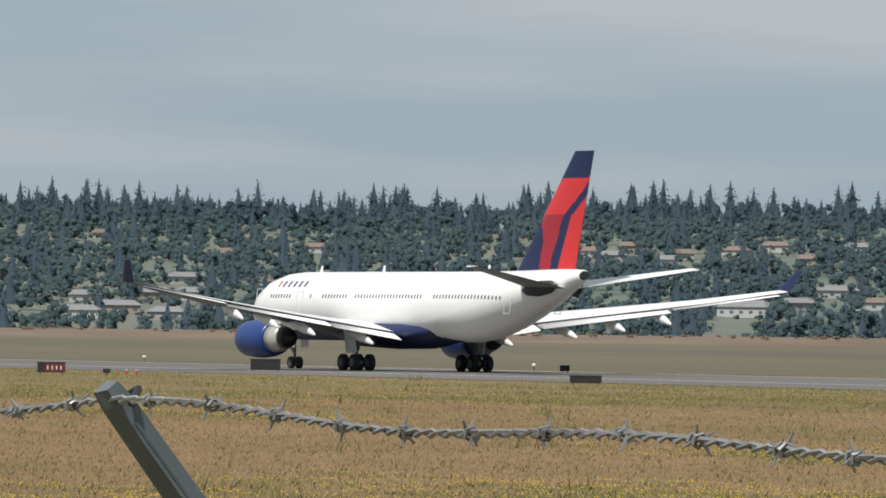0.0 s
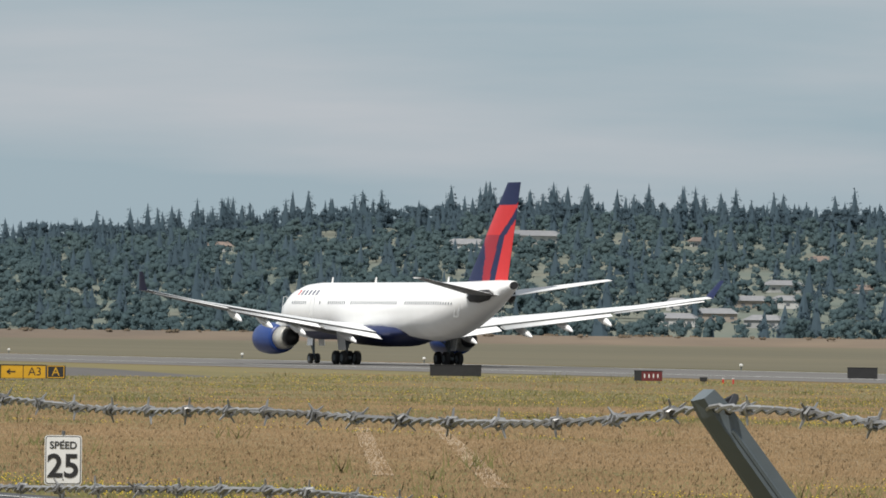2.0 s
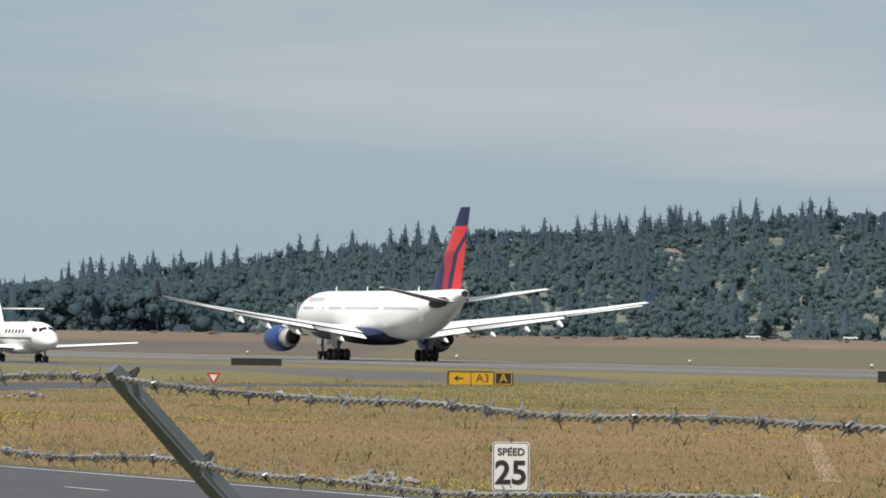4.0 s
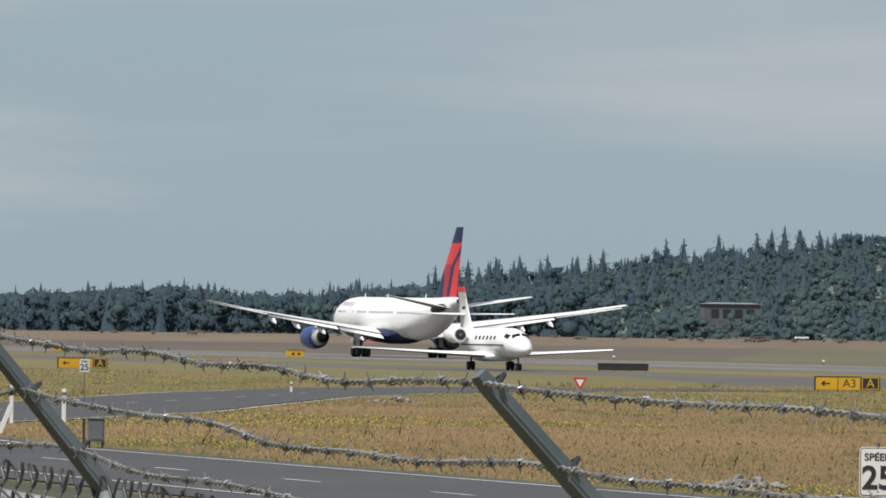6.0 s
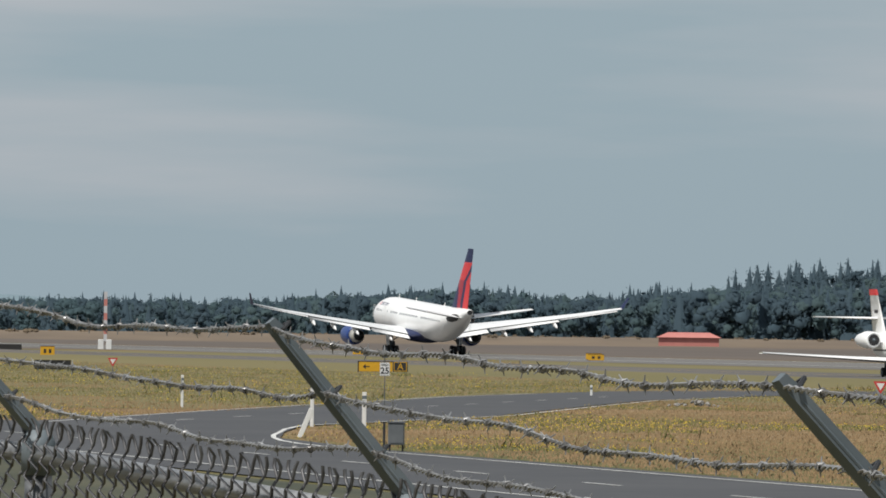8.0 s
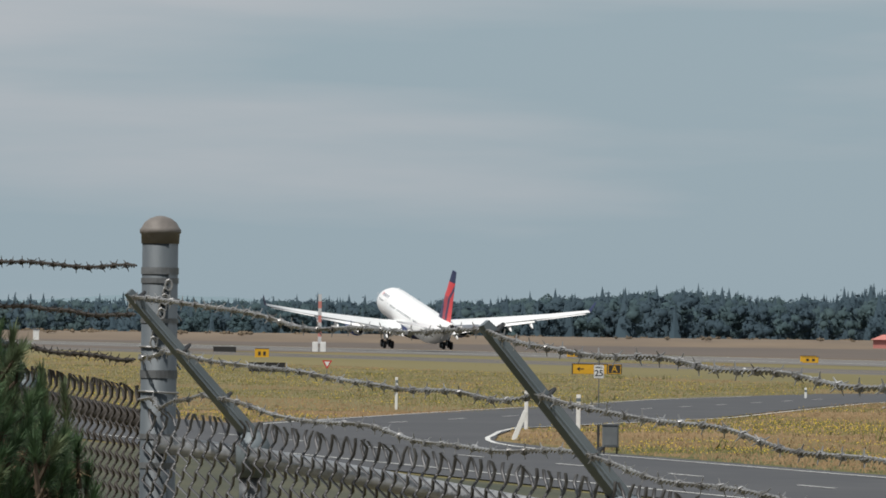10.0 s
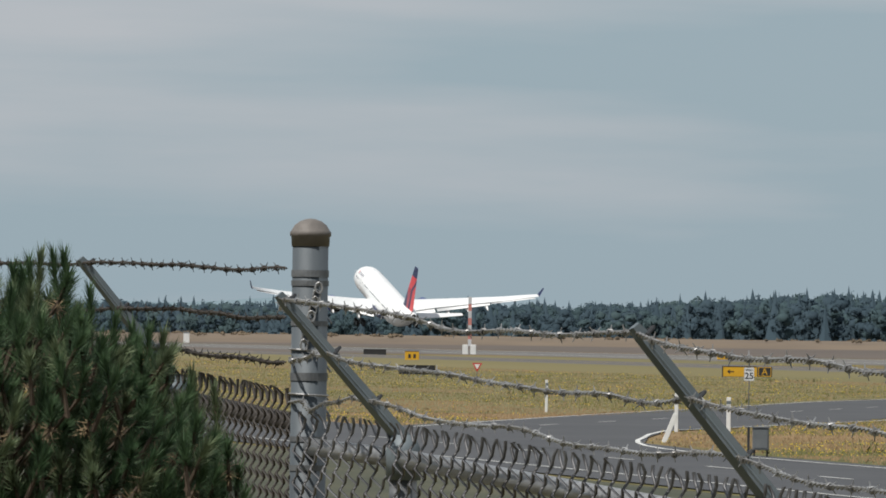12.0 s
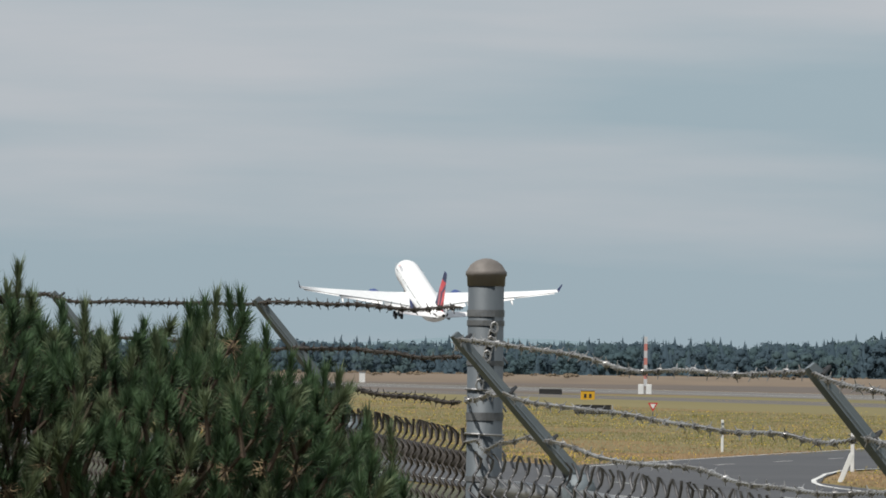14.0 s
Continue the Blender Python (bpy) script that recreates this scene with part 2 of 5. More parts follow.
def strip(name, left, right, z, material, label, category):
    """A flat sheet between two edge lines."""
    vs, fs = [], []
    for (a, b) in zip(left, right):
        vs += [(*a, z), (*b, z)]
    for i in range(len(left) - 1):
        fs.append((2 * i, 2 * i + 1, 2 * i + 3, 2 * i + 2))
    return tagged(mesh_ob(name, vs, fs, material), label, category, kind="structure")


def line_strip(name, pts, width, z, material, label="painted line, worn white"):
    left, right = [], []
    for i, p in enumerate(pts):
        a, b = Vector(pts[max(i - 1, 0)]), Vector(pts[min(i + 1, len(pts) - 1)])
        d = (b - a).normalized()
        nrm = Vector((-d.y, d.x)) * width / 2
        left.append(tuple(Vector(p) + nrm))
        right.append(tuple(Vector(p) - nrm))
    return strip(name, left, right, z, material, label, "road marking")


build_ground()
strip("field_far", [(300, 330), (300, 4200)], [(1900, 330), (1300, 4200)], 0.01, M_FARGRASS, "pale green infield grass beyond the runway", "grass field")
strip("field_brown", [(300, 980), (300, 2150)], [(325, 980), (730, 2150)], 0.02, M_BROWN, "brown dry field beyond the runway", "field")
strip("field_brown_east", [(560, 900), (640, 1240)], [(900, 900), (1000, 1240)], 0.02, M_BROWN, "brown dry patch of the infield", "field")
strip("field_brown_west", [(-300, 1150), (-300, 4300)], [(232, 1150), (500, 4300)], 0.015, M_BROWN, "brown dry field at the runway's end", "field")
strip("field_west", [(-100, 303), (-100, 396), (-100, 440), (-100, 470), (-100, 1150)], [(64, 303), (101, 396), (124, 440), (137, 470), (137, 1150)], 0.012, M_YGREEN, "yellow-green flowering grass field", "grass field")
strip("field_runway_side", [(100, 345), (107, 330), (150, 335), (181, 356), (229, 342)], [(100, 1100), (107, 1100), (150, 1100), (181, 1100), (229, 1100)], 0.0105, M_YGREEN, "yellow-green flowering grass beside the runway", "grass field")
strip("verge", [(2.0, 110), (2.0, 420)], [(35.6, 110), (35.0, 420)], 0.016, M_VERGE, "green grass verge between fence and road", "verge")
M_TRACK = mat("pale_flattened_straw", (0.31, 0.23, 0.14), (0.22, 0.155, 0.09), 0.8, 0.95)
for track in ([(94.2, 234.7), (78.6, 195.2), (63.7, 157.3)], [(99.2, 240.2), (79.9, 191.4), (61.5, 145.3)]):
    line_strip("wheel_track", track, 0.5, 0.014, M_TRACK, "pale flattened wheel track in the grass")
strip("runway", [(246, 200), (246, 2300)], [(292, 200), (292, 2300)], 0.03, M_CONC, "grey grooved concrete runway", "runway")
strip("runway_shoulder", [(231, 200), (231, 2300)], [(246, 200), (246, 2300)], 0.025, M_CONC, "grey paved runway shoulder", "runway shoulder")
ramp = [(138, 0.012), (158, 0.40), (159, 0.42), (179, 0.42), (180, 0.40), (200, 0.012)]
for (x0, z0), (x1, z1), m_, nm in zip(ramp, ramp[1:], (M_YGREEN, M_TAXI, M_TAXI, M_TAXI, M_YGREEN), ("shoulder_near", "taxiway_edge_near", "taxiway", "taxiway_edge_far", "shoulder_far")):
    tagged(mesh_ob(nm, [(x0, 470, z0 if x0 < 150 else -0.05), (x1, 470, -0.05), (x1, 500, z1), (x0, 500, z0), (x1, 1500, z1), (x0, 1500, z0)], [(0, 1, 2, 3), (3, 2, 4, 5)], m_),
           {M_TAXI: "grey-brown paved taxiway on a low crown"}.get(m_, "grass shoulder of the taxiway"), "taxiway", kind="structure")
# levee with a road along its top, before the hill
lv = [(2170, 0.0), (2225, 2.5), (2243, 2.6), (2300, 0.0)]
lvs, lfs = [], []
for i in range(60):
    for d_, z_ in lv:
        lvs.append(polar(1 + 35 * i / 59, d_, z_ + (0.06 * math.sin(i * 0.8) if z_ else -0.05)))
for i in range(59):
    for j in range(3):
        q = i * 4 + j
        lfs.append((q, q + 4, q + 5, q + 1))
tagged(mesh_ob("levee", lvs, lfs, M_LEVEE, smooth=True), "brown grassy levee beyond the airfield", "levee", kind="structure")
line_strip("runway_edge_line", [(251, 200), (251, 2300)], 0.9, 0.036, M_LINE, "white runway edge line")
line_strip("runway_edge_line_far", [(288, 200), (288, 2300)], 0.9, 0.036, M_LINE, "white runway edge line")
line_strip("taxiway_line", [(169, 500), (169, 1500)], 0.3, 0.428, M_SIGNY, "yellow taxiway centre line")
# service road along the fence, and the branch that leaves it
strip("road", [(36.0, -60), (36.0, 250), (34.5, 330), (33, 700)], [(48.0, -60), (48.0, 250), (47.2, 330), (45.5, 700)], 0.03, M_ASPH, "dark grey asphalt service road", "road")
BR_NEAR = [(48, 205), (49.4, 222), (52.4, 235), (56.6, 251), (62.4, 264), (73.8, 290), (87.3, 328), (99.3, 361), (113, 391), (122, 406), (134, 420), (150, 428)]
BR_FAR = [(44, 210), (45, 238), (47.5, 256), (50.5, 264), (54.9, 275), (65.3, 303), (82.1, 347), (91.5, 372), (102.4, 396), (112, 417), (124, 434), (146, 444)]
strip("road_branch", BR_FAR, BR_NEAR, 0.036, M_ASPH, "dark grey asphalt branch road curving away", "road")
line_strip("edge_line", [(47.0, -40), (47.0, 200), (47.2, 206), (47.6, 211.5), (48.3, 217), (49.3, 222.5), (50.5, 228), (51.9, 233.5), (54.0, 242), (56.7, 251.5), (62.4, 263.8), (74.2, 289.6), (87.7, 327.6), (99.7, 360.6), (113, 390)], 0.16, 0.044, M_LINE)
line_strip("edge_line", [(48.3, 255.5), (54.9, 274), (65.3, 302.5), (82.1, 346.4), (91.5, 371.4), (102.4, 395)], 0.16, 0.044, M_LINE)
line_strip("edge_line", [(37.6, -40), (37.8, 250), (36.5, 330), (35, 690)], 0.14, 0.044, M_LINE)
for k in range(26):
    y0 = 60 + 12 * k
    line_strip("lane_dash", [(42.4 - 0.004 * max(0, y0 - 250), y0), (42.4 - 0.004 * max(0, y0 - 246), y0 + 3.2)], 0.13, 0.044, M_LINE)
for k in range(12):
    a = Vector((50.0, 252.0)).lerp(Vector((106, 389)), k / 12)
    b = Vector((50.0, 252.0)).lerp(Vector((106, 389)), (k + 0.3) / 12)
    line_strip("lane_dash", [tuple(a), tuple(b)], 0.13, 0.046, M_LINE)


# ---- distant hill, woods ----
RIDGE = [(2, 58), (8, 58), (10, 60), (12, 64), (13.3, 78), (14.0, 90), (14.6, 78), (15.2, 80), (15.9, 104), (16.9, 142), (17.8, 168), (18.7, 196), (19.5, 209), (20.7, 228), (22.0, 252), (23.5, 264), (24.5, 256), (26, 252), (27.5, 254), (28.6, 268), (30.0, 264), (36, 258)]


def ridge(az):
    for (a, h0), (b, h1) in zip(RIDGE, RIDGE[1:]):
        if a <= az <= b:
            return h0 + (h1 - h0) * (az - a) / (b - a)
    return RIDGE[0][1] if az < RIDGE[0][0] else RIDGE[-1][1]


def hill_z(az, dist):
    """Ground of the hill: from the river plain at 2.6 km up to the ridge at 3.9 km."""
    top = max(0, ridge(az) - 58) * 3900 / 13000
    t = min(1, max(0, (dist - 2650) / 1250))
    t = t ** 0.85
    bump = 5 * noise.noise(Vector((az * 1.1, dist * 0.004, 3.0)))
    return top * t + bump * t


def build_hill():
    na, nd = 130, 26
    vs, fs = [], []
    for i in range(na):
        az = 1 + 35 * i / (na - 1)
        for j in range(nd):
            dist = 2500 + 2000 * j / (nd - 1)
            vs.append(polar(az, dist, hill_z(az, dist) - (0.5 if j == 0 else 0)))
    for i in range(na - 1):
        for j in range(nd - 1):
            a = i * nd + j
            fs.append((a, a + nd, a + nd + 1, a + 1))
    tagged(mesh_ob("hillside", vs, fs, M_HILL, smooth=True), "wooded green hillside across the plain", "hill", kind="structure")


def sprays(rng, centres, skin, normals, size, out):
    """Small ragged leaf sprays, one triangle each, turned outward from their crown."""
    n = len(centres)
    normals = normals / np.linalg.norm(normals, axis=1)[:, None]
    a = rng.normal(size=(n, 3, 3))
    a -= 0.7 * np.einsum("ijk,ik->ij", a, skin)[:, :, None] * skin[:, None, :]
    a *= (size[:, None] * rng.uniform(0.75, 1.25, (n, 3)) / np.linalg.norm(a, axis=2))[:, :, None]
    a -= a.mean(axis=1, keepdims=True)
    tri = centres[:, None, :] + a
    flip = np.einsum("ij,ij->i", np.cross(tri[:, 1] - tri[:, 0], tri[:, 2] - tri[:, 0]), normals) < 0
    tri[flip] = tri[flip][:, ::-1]
    out.append((tri, np.repeat(normals[:, None], 3, 1)))


def core(rng, p, h, w, z0, out):
    """The dense inside of a crown: a slim spire of six facets."""
    a = np.arange(6) * 1.047 + rng.random() * 6
    r = w * rng.uniform(0.75, 1.2, 6)
    ring = np.stack([p[0] + r * np.cos(a), p[1] + r * np.sin(a), np.full(6, p[2] + z0)], 1)
    top = np.array([p[0], p[1], p[2] + h])
    m = a + 0.52
    nrm = np.stack([np.cos(m) * 0.6, np.sin(m) * 0.6, np.full(6, 0.8)], 1)
    out.append((np.stack([ring, np.roll(ring, -1, 0), np.repeat(top[None], 6, 0)], 1), np.repeat(nrm[:, None], 3, 1)))


GOLD = (1 + 5 ** 0.5) / 2
ICO_V = np.array([(a, b, 0) for a in (-1, 1) for b in (-GOLD, GOLD)] + [(0, a, b) for a in (-1, 1) for b in (-GOLD, GOLD)] + [(b, 0, a) for a in (-1, 1) for b in (-GOLD, GOLD)])
ICO_V /= np.linalg.norm(ICO_V[0])
ICO_F = np.array([(i, j, k) for i, j, k in itertools.combinations(range(12), 3) if max(np.linalg.norm(ICO_V[i] - ICO_V[j]), np.linalg.norm(ICO_V[j] - ICO_V[k]), np.linalg.norm(ICO_V[i] - ICO_V[k])) < 1.1])
_n = np.cross(ICO_V[ICO_F[:, 1]] - ICO_V[ICO_F[:, 0]], ICO_V[ICO_F[:, 2]] - ICO_V[ICO_F[:, 0]])
_turned = np.einsum("ij,ij->i", _n, ICO_V[ICO_F[:, 0]]) < 0
ICO_F[_turned] = ICO_F[_turned][:, ::-1]


def bunch(rng, c, r, out):
    """The dense inside of one bunch of leaves: an uneven rounded lump."""
    v = ICO_V * (r * rng.uniform(0.72, 1.2, 12))[:, None] * np.array([1, 1, 0.85])
    n = ICO_V * 0.8 + np.array([0, 0, 0.45])
    n /= np.linalg.norm(n, axis=1)[:, None]
    out.append(((v + c)[ICO_F], n[ICO_F]))


def conifer(rng, p, h, w, out, n=150):
    """A fir: drooping branches in uneven tiers round a dense core, sprays along each branch."""
    core(rng, p, h * 0.97, w * 0.55, h * 0.03, out)
    k = max(16, n // 6)
    bt = 0.97 * (1 - (1 - rng.random(k)) ** 0.62)
    ba = rng.random(k) * 6.283
    br = w * (1 - bt) ** 0.62 * rng.uniform(0.6, 1.12, k) + 0.1
    i = rng.integers(0, k, n)
    s = 0.3 + 0.7 * rng.random(n) ** 0.6
    r = br[i] * s
    ang = ba[i] + rng.normal(size=n) * 0.16
    z = h * (0.04 + 0.95 * bt[i]) - 0.22 * r + rng.normal(size=n) * 0.008 * h
    c = np.stack([p[0] + r * np.cos(ang), p[1] + r * np.sin(ang), p[2] + z], 1)
    nrm = np.stack([np.cos(ang) * 0.6, np.sin(ang) * 0.6, np.full(n, 0.8)], 1) + rng.normal(size=(n, 3)) * 0.16
    skin = np.stack([np.cos(ang) * 0.9, np.sin(ang) * 0.9, np.full(n, 0.43)], 1)
    sprays(rng, c, skin, nrm, (0.34 + 0.15 * w * (1 - bt[i])) * rng.uniform(0.7, 1.2, n), out)


def broadleaf(rng, p, h, w, out, n=80):
    """A round-headed tree: several bunches of leaf sprays with gaps between them."""
    k = rng.integers(5, 8)
    ca = rng.random(k) * 6.283
    cr = w * rng.uniform(0.1, 0.72, k)
    cz = h * rng.uniform(0.3, 0.84, k)
    cx, cy = p[0] + cr * np.cos(ca), p[1] + cr * np.sin(ca)
    for q in range(k):
        bunch(rng, np.array([cx[q], cy[q], p[2] + cz[q]]), w * 0.28, out)
    i = rng.integers(0, k, n)
    g = rng.normal(size=(n, 3))
    g /= np.linalg.norm(g, axis=1)[:, None]
    off = g * (w * 0.37 * (0.7 + 0.35 * rng.random(n)))[:, None]
    c = np.stack([cx[i] + off[:, 0], cy[i] + off[:, 1], p[2] + cz[i] + off[:, 2] * 0.85], 1)
    axis = np.array([p[0], p[1], p[2] + h * 0.45])
    away = c - axis
    away /= np.linalg.norm(away, axis=1)[:, None] + 1e-6
    sprays(rng, c, g, g * 0.35 + away * 0.55 + np.array([0, 0, 0.75]), (0.25 + 0.115 * w) * rng.uniform(0.6, 1.2, n), out)


def spray_mesh(name, out, material):
    v = np.concatenate([t for t, _ in out]).reshape(-1, 3).astype(np.float32)
    nv = np.concatenate([m for _, m in out]).reshape(-1, 3).astype(np.float32)
    n = len(v) // 3
    me = bpy.data.meshes.new(name)
    me.vertices.add(3 * n)
    me.vertices.foreach_set("co", v.ravel())
    me.loops.add(3 * n)
    me.loops.foreach_set("vertex_index", np.arange(3 * n, dtype=np.int32))
    me.polygons.add(n)
    me.polygons.foreach_set("loop_start", np.arange(0, 3 * n, 3, dtype=np.int32))
    me.polygons.foreach_set("loop_total", np.full(n, 3, dtype=np.int32))
    me.polygons.foreach_set("use_smooth", np.ones(n, dtype=bool))
    me.materials.append(material)
    me.update(calc_edges=True)
    me.normals_split_custom_set_from_vertices(nv)
    return new(name, me)


def clearing(az, dist):
    """Where houses and slopes break the woods."""
    return az > 23.3 and noise.noise(Vector((az * 2.3, dist * 0.006, 7))) > 0.16 and dist < 3750


def dist_for(az, el):
    """Where on the hill the line of sight at this elevation first meets the ground, with the crowns cut away."""
    d = 2600
    while d < 3950:
        if hill_z(az, d) + 5 >= EYE_Z + d * math.tan(radians(el)):
            return d
        d += 20
    return 3700


HOUSES = [(23.2, 0.76, 30), (29.4, 0.68, 15), (29.74, 0.72, 14), (26.13, 0.67, 14), (28.47, 0.63, 13), (30.38, 0.72, 14), (22.67, 0.70, 20), (25.45, 0.61, 10), (24.62, 0.21, 16), (25.14, 0.42, 16),
          (25.42, 0.62, 9), (24.47, 0.76, 8), (30.21, 0.37, 18), (29.51, 0.23, 20), (25.2, 0.30, 15), (20.73, 0.68, 14), (28.6, 0.70, 11), (29.0, 0.66, 11), (30.0, 0.63, 12), (28.3, 0.66, 9), (24.9, 0.30, 13), (24.3, 0.16, 17),
          (25.0, 0.15, 14), (30.5, 0.30, 15), (29.9, 0.28, 13), (28.9, 0.60, 10), (26.6, 0.45, 10), (24.35, 0.27, 12), (25.75, 0.40, 10), (30.7, 0.60, 13)]
SPOTS = [(az, dist_for(az, el), w) for az, el, w in HOUSES]


def open_view(az, dist):
    """No tall tree stands right before a house."""
    return any(abs(az - a) < 0.4 * math.degrees(w / d) and d - 150 < dist < d + 10 for a, d, w in SPOTS)


def build_woods():
    rng = np.random.default_rng(5)
    fir, leaf = [], []
    for k in range(1150):
        # the ridge line: an uneven canopy with clumps of tall firs standing out of it
        az, dist = 16.0 + 17 * rng.random(), rng.uniform(3760, 4060)
        clump = noise.noise(Vector((az * 2.6, 1.5, 0))) > 0.12
        tall = rng.random() < (0.42 if clump else 0.09)
        p = polar(az, dist, hill_z(az, dist) - 1)
        if tall:
            h = rng.uniform(16, 27)
            conifer(rng, p, h, h * rng.uniform(0.26, 0.36), fir, 480)
        elif rng.random() < 0.5:
            h = rng.uniform(10, 16)
            broadleaf(rng, p, h, h * rng.uniform(0.38, 0.5), fir, 170)
        else:
            h = rng.uniform(12, 18)
            conifer(rng, p, h, h * rng.uniform(0.28, 0.4), fir, 240)
    for k in range(4700):
        # the slopes
        az, dist = 15.3 + 17.5 * rng.random(), rng.uniform(2560, 3800)
        if open_view(az, dist) or (clearing(az, dist) and rng.random() < 0.62):
            continue
        p = polar(az, dist, hill_z(az, dist) - 1)
        dark = noise.noise(Vector((az * 1.7, dist * 0.004, 2.0))) > 0.0
        if rng.random() < (0.26 if dark else 0.05):
            h = rng.uniform(10, 19)
            conifer(rng, p, h, h * rng.uniform(0.28, 0.4), fir, 200)
        else:
            h = rng.uniform(7, 13)
            broadleaf(rng, p, h, h * rng.uniform(0.42, 0.6), leaf, 100)
    for a, d, w in SPOTS:
        # garden shrubs round the houses
        for k in range(5):
            az, dist = a + math.degrees(rng.uniform(-0.75, 0.75) * w / d), d - rng.uniform(w * 0.35, 40)
            broadleaf(rng, polar(az, dist, hill_z(az, dist) - 0.5), rng.uniform(2.2, 4.6), rng.uniform(1.6, 3.2), leaf, 40)
    for k in range(3300):
        # low belt of trees on the plain
        az, dist = 4 + 13.2 * rng.random(), rng.uniform(2320, 2900)
        h = (min(ridge(az), 96) + 12) * dist / 13000 * rng.uniform(0.7, 1.06)
        if rng.random() < 0.26:
            h *= rng.uniform(1.0, 1.15)
            conifer(rng, polar(az, dist, -0.3), h, h * rng.uniform(0.26, 0.38), fir, 170)
        else:
            broadleaf(rng, polar(az, dist, -0.3), h * 1.0, h * rng.uniform(0.36, 0.5), leaf if rng.random() < 0.5 else fir, 120)
    scrub = []
    for k in range(350):
        az, dist = rng.uniform(6, 32), rng.uniform(2205, 2262)
        broadleaf(rng, polar(az, dist, 2.2), rng.uniform(0.3, 0.8), rng.uniform(0.8, 2.4), scrub, 30)
    tagged(spray_mesh("levee_scrub", scrub, M_SCRUB), "tawny dry scrub along the levee", "scrub", kind="stuff")
    tagged(spray_mesh("fir_woods", fir, M_FIR), "fir woods along the ridge, green shifted to haze blue", "woods", kind="stuff")
    tagged(spray_mesh("broadleaf_woods", leaf, M_LEAF), "broadleaved trees over the slope, green shifted to haze blue", "woods", kind="stuff")


def build_far_hills():
    """A faint line of hills far beyond the belt of trees, haze put into its blue colour."""
    vs, fs = [], []
    for i in range(90):
        az = 3 + 15 * i / 89
        h = 4850 * math.tan(radians(0.31)) * (0.86 + 0.22 * noise.noise(Vector((az * 0.55, 0, 1))) + 0.05 * noise.noise(Vector((az * 3, 0, 5)))) * min(1, max(0.3, (16 - az) / 5))
        vs += [polar(az, 4650, -1), polar(az, 4850, h)]
    for i in range(89):
        fs.append((2 * i, 2 * i + 2, 2 * i + 3, 2 * i + 1))
    m = mat("hazed_far_slopes", (0.14, 0.198, 0.228), (0.15, 0.208, 0.236), 0.004, 0.95)
    tagged(mesh_ob("distant_hills", vs, fs, m, smooth=True), "distant hills coloured in faint haze blue", "hills", kind="structure")


build_far_hills()
build_hill()
build_woods()


# ---- the airliner ----
def loft(sections, seg=32):
    """Closed rings (x, centre z, half width, half height) joined into a skin."""
    vs, fs = [], []
    for x, zc, w, h in sections:
        for k in range(seg):
            a = 2 * math.pi * k / seg
            vs.append((x, w * math.cos(a), zc + h * math.sin(a)))
    for i in range(len(sections) - 1):
        for k in range(seg):
            a, b = i * seg + k, i * seg + (k + 1) % seg
            fs.append((a, a + seg, b + seg, b))
    fs.append(tuple(range(seg)))
    fs.append(tuple(reversed(range((len(sections) - 1) * seg, len(sections) * seg))))
    return vs, fs


def foil(t):
    """Outline of a wing section, chord 0..1 from the leading edge, thickness t."""
    up = [(0, 0), (0.015, 0.32), (0.08, 0.72), (0.25, 1.0), (0.45, 0.96), (0.7, 0.6), (0.9, 0.22), (1.0, 0.03)]
    lo = [(0.9, -0.12), (0.7, -0.32), (0.45, -0.5), (0.25, -0.5), (0.08, -0.34), (0.015, -0.16)]
    return [(u, v * t * 0.62) for u, v in up + lo]


def surface(stations, thick, vertical=False):
    """A wing from stations (span, z, leading x, trailing x); vertical: span is height."""
    vs, fs = [], []
    n = len(foil(0.1))
    for i, (s, z, le, te) in enumerate(stations):
        t = thick[i] if hasattr(thick, "__len__") else thick
        for u, v in foil(t):
            x, off = le + (te - le) * u, v * (le - te)
            vs.append((x, off, s) if vertical else (x, s, z + off))
    for i in range(len(stations) - 1):
        for k in range(n):
            a, b = i * n + k, i * n + (k + 1) % n
            fs.append((a, b, b + n, a + n))
    fs.append(tuple(range(n)))
    fs.append(tuple(reversed(range((len(stations) - 1) * n, len(stations) * n))))
    return vs, fs


def wheel(parent, p, r, w):
    bm = bmesh.new()
    prof = [(-w / 2, r * 0.55), (-w * 0.49, r * 0.88), (-w * 0.32, r), (w * 0.32, r), (w * 0.49, r * 0.88), (w / 2, r * 0.55)]
    add_tube(bm, [(0, y, 0) for y, _ in prof], [q for _, q in prof], 20)
    t = part("wheel", bm, M_TYRE, parent, smooth=False)
    t.location = p
    bm = bmesh.new()
    add_tube(bm, [(0, -w * 0.53, 0), (0, w * 0.53, 0)], r * 0.5, 14)
    part("rim", bm, M_GALV, t)
    return t


def fin_paint(u, v):
    """Tail scheme by chord u (0 front) and height v: navy, red, dark red, navy streaks."""
    if v > 0.775 + 0.02 * u:
        return 0
    if v < 0.5:
        front = 0.30 + 0.55 * (0.30 - v) if v < 0.30 else 0.30 - 1.6 * (v - 0.30)
        if u < front:
            return 0
        if 0.60 - 0.10 * v < u < 0.74 - 0.05 * v:
            return 0
        return 2 if u < 0.60 else 1
    diag = 0.55 + (v - 0.5) * 1.7
    if diag < u < diag + 0.2:
        return 0
    return 1


WINGS = []


